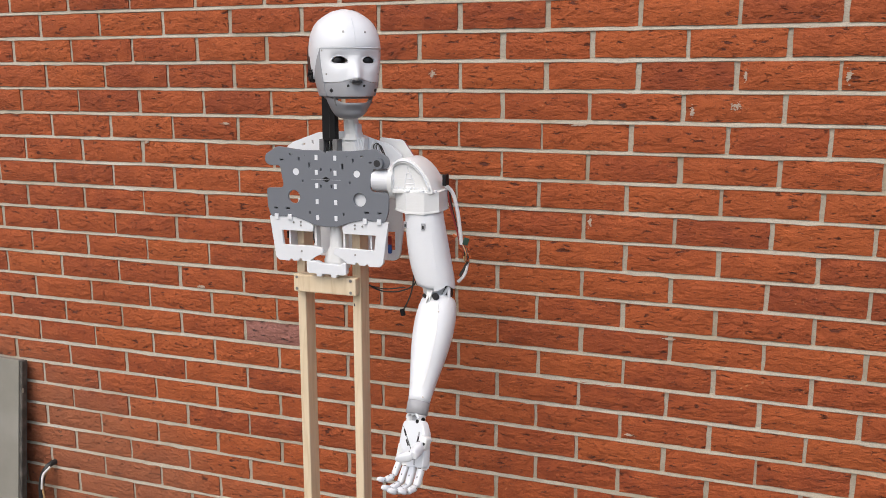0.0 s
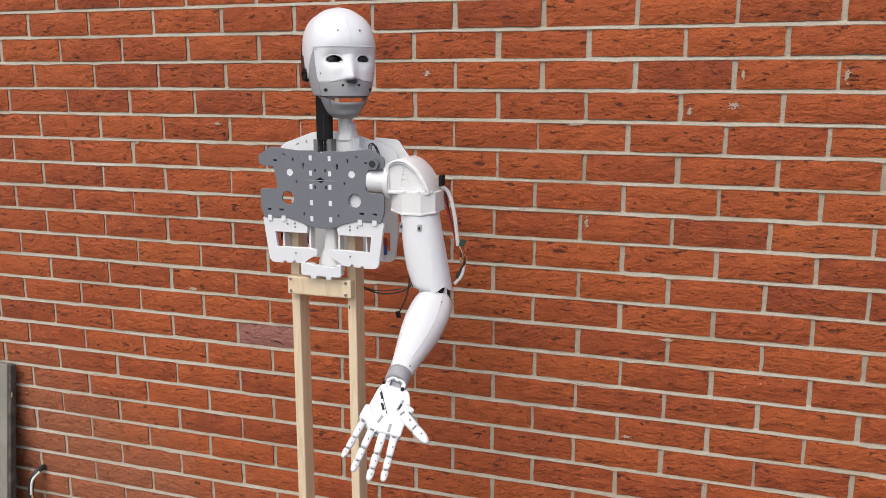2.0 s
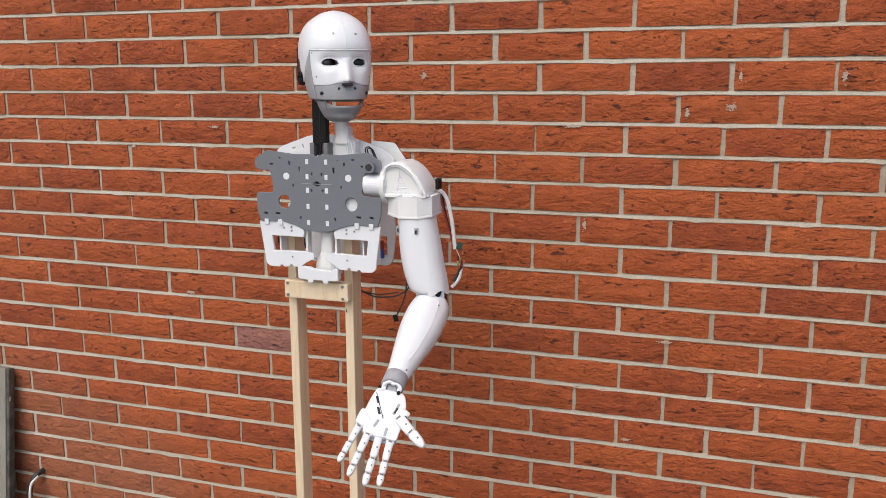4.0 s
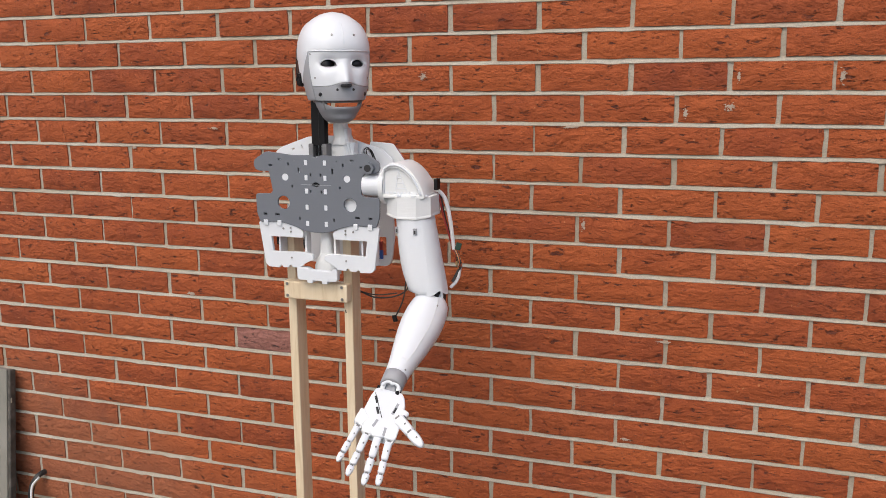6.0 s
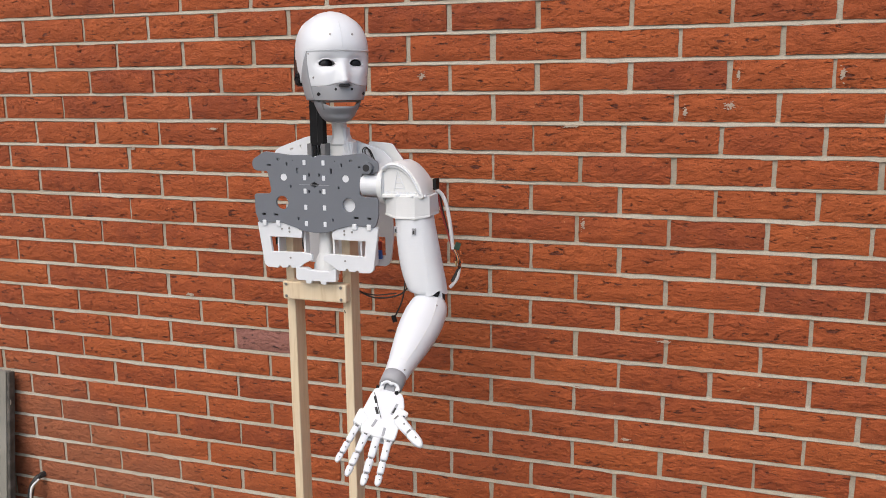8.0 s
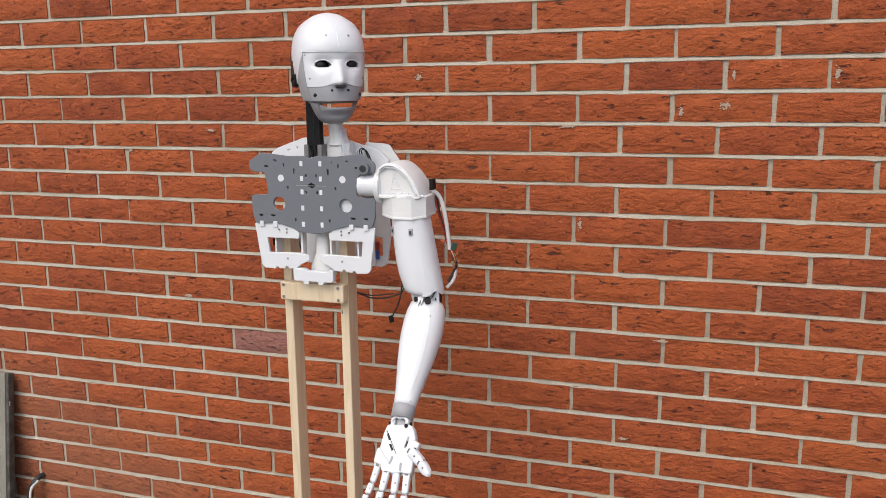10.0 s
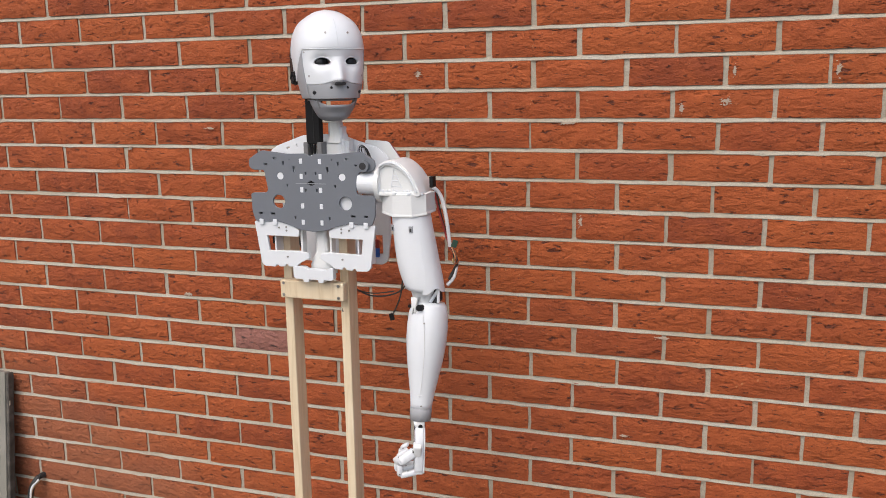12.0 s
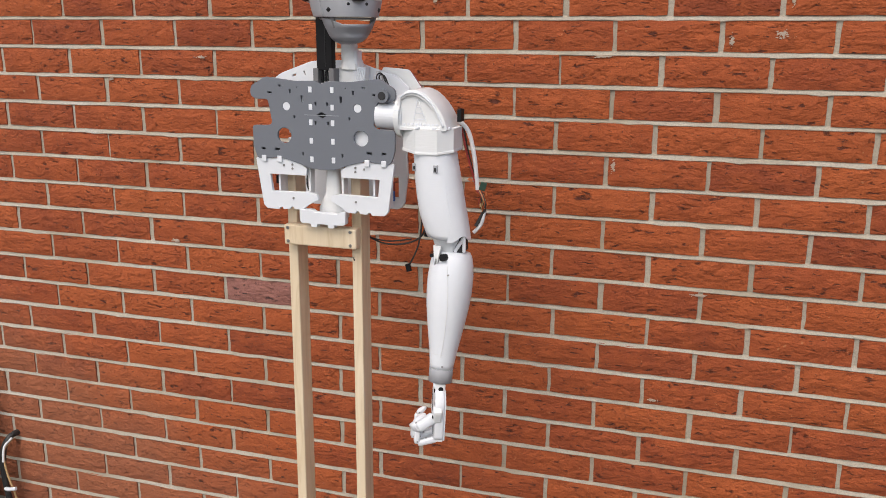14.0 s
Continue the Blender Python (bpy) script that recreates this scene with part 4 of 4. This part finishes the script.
# cables on the arm and below the torso
def arm_cables():
    P = lambda *pts: [Vector((x + (0.248 if x > 0 else 0.254), y + 0.485, z)) for x, y, z in pts]
    body("white_tube", tube(P((0.004, -0.425, 1.345), (0.022, -0.42, 1.325), (0.034, -0.42, 1.28), (0.042, -0.42, 1.215)), 0.0042), clear_tube, "white flexible tube")
    body("red_cable", tube(P((0.008, -0.42, 1.335), (0.018, -0.42, 1.29), (0.03, -0.42, 1.25), (0.042, -0.42, 1.21)), 0.002), red_wire, "thin red cable")
    body("black_cable", tube(P((0.010, -0.415, 1.34), (0.022, -0.415, 1.28), (0.040, -0.415, 1.22)), 0.0018), black_wire, "thin black cable")
    body("circuit_board", moved(box(-0.006, 0.006, -0.002, 0.002, -0.008, 0.008, 0.001), pose(0.254 + 0.046, 0.065, 1.222, 0, 18, 30)), green_board, "small green circuit board")
    for k, (dx, dz) in enumerate(((0.0, 0.0), (0.007, 0.004), (0.003, -0.010), (0.010, -0.014), (-0.004, -0.018), (0.006, -0.022))):
        body("plug", moved(box(-0.0016, 0.0016, -0.004, 0.002, -0.0034, 0.0034, 0.0005), pose(0.254 + 0.048 + dx, 0.060, 1.205 + dz, 0, 20 * (k % 3 - 1), 0)), orange_plug if k % 2 else yellow_wire, "orange plug")
    body("plug_wire", tube(P((0.050, -0.42, 1.20), (0.057, -0.42, 1.182), (0.05, -0.42, 1.165), (0.040, -0.425, 1.145)), 0.0034), black_wire, "black looped wire")
    body("white_tube", tube(P((0.056, -0.418, 1.178), (0.050, -0.42, 1.150), (0.036, -0.425, 1.132)), 0.0038), clear_tube, "white flexible tube")
    body("plug", moved(box(-0.0045, 0.0045, -0.002, 0.002, -0.0028, 0.0028, 0.0008), pose(0.254 + 0.024, 0.055, 1.235, 0, 30, 0)), orange_plug, "orange plug")
    for k in range(5):
        body("jumper_wire", tube(P((0.042 + 0.002 * k, -0.424, 1.214), (0.050 + 0.003 * k, -0.428 - 0.002 * k, 1.205 - 0.003 * k), (0.045 + 0.003 * k, -0.424, 1.190 - 0.004 * k), (0.052, -0.42, 1.178 - 0.002 * k)), 0.0009), (red_wire, black_wire, yellow_wire, orange_plug, black_wire)[k], "thin jumper wire")
    # loom hanging from the torso behind the stand
    body("loom", tube(P((-0.21, -0.38, 1.10), (-0.17, -0.38, 1.085), (-0.12, -0.38, 1.09), (-0.09, -0.37, 1.11), (-0.085, -0.36, 1.16), (-0.10, -0.345, 1.20)), 0.0019), black_wire, "black wiring loom")
    body("loom", tube(P((-0.20, -0.38, 1.095), (-0.16, -0.385, 1.092), (-0.11, -0.385, 1.10)), 0.0015), black_wire, "black wiring loom")
    body("hanging_wire", tube(P((-0.075, -0.37, 1.30), (-0.082, -0.375, 1.22), (-0.088, -0.38, 1.15), (-0.095, -0.385, 1.09), (-0.115, -0.385, 1.045)), 0.0018), black_wire, "thin hanging wire")
    body("hanging_wire", tube(P((-0.070, -0.37, 1.26), (-0.078, -0.375, 1.2), (-0.080, -0.38, 1.12)), 0.0015), red_wire, "thin red hanging wire")
    body("plug", moved(box(-0.004, 0.004, -0.003, 0.003, -0.007, 0.007, 0.001), pose(0.254 - 0.079, 0.105, 1.113, 0, 10, 0)), black, "small black plug")
    body("plug", moved(box(-0.005, 0.005, -0.003, 0.003, -0.008, 0.008, 0.001), pose(0.254 - 0.117, 0.100, 1.040, 0, -15, 0)), black, "small black plug")
    body("hanging_wire", tube(P((-0.212, -0.44, 1.09), (-0.213, -0.44, 1.072), (-0.211, -0.442, 1.06)), 0.0016), black_wire, "short black wire end")


arm_cables()

# ---- mortar smears on bricks ----
def smear(x, z, w, h, seed, n=60):
    """A scatter of thin mortar flecks left on a brick face."""
    rnd = random.Random(seed)
    bm = bmesh.new()
    for k in range(n):
        k_out = k / n
        cx, cz = rnd.gauss(0, 0.10 + 0.2 * k_out) * w, rnd.gauss(0, 0.10 + 0.2 * k_out) * h
        r = rnd.uniform(0.0006, 0.0036 - 0.0028 * k_out)
        pts = [bm.verts.new((cx + math.cos(i * 1.047) * r * rnd.uniform(0.5, 2.0), -0.0016 - 0.00001 * k, cz + math.sin(i * 1.047) * r * rnd.uniform(0.4, 1.1))) for i in range(6)]
        low = [bm.verts.new((p.co.x, 0.001, p.co.z)) for p in pts]
        bm.faces.new(pts)
        for i in range(6):
            bm.faces.new((pts[i], pts[(i + 1) % 6], low[(i + 1) % 6], low[i]))
    bmesh.ops.recalc_face_normals(bm, faces=bm.faces[:])
    ob = part("mortar_smear", bm, smear_mat, wall, "pale mortar smear")
    ob.matrix_basis = pose(x, 0, z)


smear(-0.185, 1.580, 0.020, 0.022, 1)
smear(0.575, 1.505, 0.035, 0.022, 2)
smear(0.240, 1.212, 0.010, 0.030, 3)
smear(0.20, 1.455, 0.05, 0.005, 4)
smear(0.475, 1.49, 0.010, 0.026, 5)
smear(0.81, 1.575, 0.012, 0.036, 6)
smear(0.59, 1.575, 0.007, 0.030, 7)
smear(-0.93, 0.948, 0.030, 0.008, 8)
smear(-1.10, 1.38, 0.012, 0.012, 9)
smear(-0.82, 1.44, 0.03, 0.006, 10)
smear(0.45, 0.925, 0.03, 0.006, 11)
smear(0.36, 0.655, 0.02, 0.006, 12)

# ---- bricks ----
variants = [mesh_of("brick", brick_bm(100 + k, 0.2125 + 0.0005 * (k % 9)), brick_red) for k in range(14)]
pale_variant = mesh_of("brick", brick_bm(300), brick_pale)
rnd = random.Random(5)
rest_verts = []
# the bond wanders: each course's shift in millimetres, towards the far end and towards the near end of the wall
FAR = (-8, -8, -8, -8, -1, 5, 7, 7, 4, -1, 0, -1, 1, -1, 0, 1, 3, 1, 3, -2, -1, 0, 1, 0, 0)
NEAR = (6, 7, 6, 7, 6, 5, -4, 5, -9, -2, -8, -3, -6, 1, 0, 1, -2, 0, -3, 1, -2, 0, 1, 0, 0)


def wander(x, c):
    k = min(1.0, max(0.0, (x + 0.9) / 1.1))
    return (FAR[c + 2] * (1 - k) + NEAR[c + 2] * k) * 0.001


for c in range(-2, 23):
    z = 1.725 - PITCH_Z * c
    for u in range(-23, 23):
        x = (u + 0.5 + (0.5 if c % 2 == 0 else 0.0)) * PITCH_X
        dx, dz = wander(x, c) + rnd.uniform(-0.0018, 0.0018), rnd.uniform(-0.0012, 0.0012)
        push, turn, pick = rnd.uniform(-0.0012, 0.0012), rnd.uniform(-0.25, 0.25), rnd.randrange(14)
        if z < 0.0 or abs(x) > 4.9:
            continue
        near = -1.80 < x < 1.06 and 0.19 < z < 1.81
        if near:
            ob = new("brick", pale_variant if (u, c) == (-4, 12) else variants[pick])
            ob.parent = wall
            ob.matrix_basis = pose(x + dx, push, z + dz, 0, turn, 0)
        else:
            rest_verts.append((x + dx, push, z + dz, pick))
for c in range(-20, -2):
    z = 1.725 - PITCH_Z * c
    for u in range(-21, 21):
        rest_verts.append(((u + 0.5 + (0.5 if c % 2 == 0 else 0.0)) * PITCH_X, rnd.uniform(-0.001, 0.001), z, rnd.randrange(14)))
pts, faces = [], []
for x, y, z, pick in rest_verts:
    me = variants[pick]
    k = len(pts)
    pts += [(q.co.x + x, q.co.y + y, q.co.z + z) for q in me.vertices]
    faces += [tuple(i + k for i in f.vertices) for f in me.polygons]
me = bpy.data.meshes.new("brick_field")
me.from_pydata(pts, [], faces)
me.materials.append(brick_wide)
field = new("brick_field", me)
field.parent = wall
tagged(field, "further red bricks of the wall", kind="stuff")


# ---- movement ----
# seconds, forearm direction, hand direction, turn of the palm from the front in degrees, finger curl, thumb fold
ARM = [
    (0.0, (0.005, -0.520, -0.850), (0.07, -0.36, -0.930), 52, 0.42, 1.00),
    (0.1, (0.005, -0.550, -0.835), (0.07, -0.38, -0.920), 49, 0.42, 1.00),
    (0.2, (0.012, -0.590, -0.810), (0.07, -0.41, -0.910), 43, 0.40, 0.98),
    (0.3, (0.005, -0.620, -0.790), (0.06, -0.44, -0.900), 34, 0.37, 0.93),
    (0.4, (0.020, -0.680, -0.730), (0.05, -0.48, -0.870), 23, 0.35, 0.88),
    (0.5, (0.004, -0.703, -0.712), (0.04, -0.52, -0.850), 12, 0.31, 0.75),
    (0.6, (0.010, -0.735, -0.680), (0.03, -0.56, -0.830), 4, 0.23, 0.50),
    (0.7, (0.014, -0.776, -0.630), (-0.02, -0.61, -0.79), 0, 0.13, 0.25),
    (0.8, (0.015, -0.806, -0.591), (-0.02, -0.63, -0.77), 0, 0.05, 0.1),
    (1.0, (0.010, -0.838, -0.546), (-0.02, -0.66, -0.75), 0, 0.0, 0.0),
    (1.2, (0.018, -0.865, -0.502), (-0.02, -0.69, -0.72), 0, 0.0, 0.0),
    (1.5, (0.020, -0.897, -0.440), (-0.02, -0.71, -0.70), 0, 0.0, 0.0),
    (3.0, (0.012, -0.904, -0.428), (-0.02, -0.71, -0.70), 0, 0.0, 0.0),
    (8.7, (0.012, -0.906, -0.423), (-0.02, -0.71, -0.70), 0, 0.0, 0.0),
    (9.2, (0.012, -0.840, -0.545), (-0.02, -0.66, -0.75), 2, 0.0, 0.0),
    (9.75, (0.012, -0.700, -0.714), (-0.02, -0.55, -0.83), 12, 0.04, 0.05),
    (10.3, (0.000, -0.500, -0.866), (0.04, -0.34, -0.940), 52, 0.14, 0.22),
    (10.4, (-0.005, -0.440, -0.898), (0.02, -0.28, -0.960), 66, 0.18, 0.34),
    (10.5, (-0.020, -0.370, -0.929), (0.00, -0.22, -0.975), 79, 0.30, 0.45),
    (10.6, (-0.030, -0.290, -0.957), (-0.01, -0.16, -0.985), 88, 0.55, 0.62),
    (10.7, (-0.035, -0.220, -0.975), (-0.02, -0.12, -0.990), 90, 0.75, 0.80),
    (10.8, (-0.036, -0.170, -0.985), (-0.02, -0.10, -0.990), 91, 0.93, 0.95),
    (11.0, (-0.030, -0.155, -0.987), (-0.02, -0.09, -0.995), 92, 1.00, 1.00),
    (14.0, (-0.030, -0.155, -0.987), (-0.02, -0.09, -0.995), 92, 1.00, 1.00),
]
FRONT = Vector((0.36, -0.83, 0.42)).normalized()
REACH = 0.262


def frame_of(axis, facing):
    """The turn whose -z runs along axis and whose -y faces as near to facing as it can."""
    z = -Vector(axis).normalized()
    y = -(Vector(facing) - z * Vector(facing).dot(z)).normalized()
    x = y.cross(z)
    return Matrix((x, y, z)).transposed().to_4x4()


def motions():
    arm_rows, hand_rows = [], []
    finger_rows = {ob: [] for obs in finger_parts.values() for ob in obs}
    for t, d, a, turn, curl, fold in ARM:
        d = Vector(d).normalized()
        arm_rows.append((t, Matrix.Translation(ELBOW) @ frame_of(d, FRONT + Vector((-0.5, 0, 0)) * (turn / 90))))
        facing = Matrix.Rotation(radians(-turn), 3, "Z") @ FRONT
        side = frame_of(d, FRONT) @ Vector((-0.002, 0, -REACH))
        hand_rows.append((t, Matrix.Translation(ELBOW + side) @ frame_of(a, facing)))
        for name, (root, spread, lengths, w) in FINGERS.items():
            m = Matrix.Translation(root) @ pose(0, 0, 0, 0, -spread * (1 - 0.8 * curl), 0)
            bends = (-6 - 70 * curl ** 1.8, -5 - 100 * curl ** 0.9, -4 - 50 * curl ** 0.8)
            for ob, ln, bend in zip(finger_parts[name], lengths, bends):
                m = m @ pose(0, 0, 0, bend, 0, 0)
                finger_rows[ob].append((t, m.copy()))
                m = m @ Matrix.Translation((0, 0, -ln))
        root, lengths, w = THUMB
        open_q = frame_of((0.76, -0.25, -0.60), (-0.5, -1, 0)).to_quaternion()
        shut_q = frame_of((0.20, -0.80, -0.50), (-1, 0, -0.1)).to_quaternion()
        m = Matrix.Translation(root) @ open_q.slerp(shut_q, fold).to_matrix().to_4x4()
        for ob, ln, bend in zip(finger_parts["thumb"], lengths, (0, -6 - 74 * fold)):
            m = m @ pose(0, 0, 0, bend, 0, 0)
            finger_rows[ob].append((t, m.copy()))
            m = m @ Matrix.Translation((0, 0, -ln))
    walk(fore, arm_rows)
    walk(palm_hand, hand_rows)
    for ob, rows in finger_rows.items():
        walk(ob, rows)


motions()
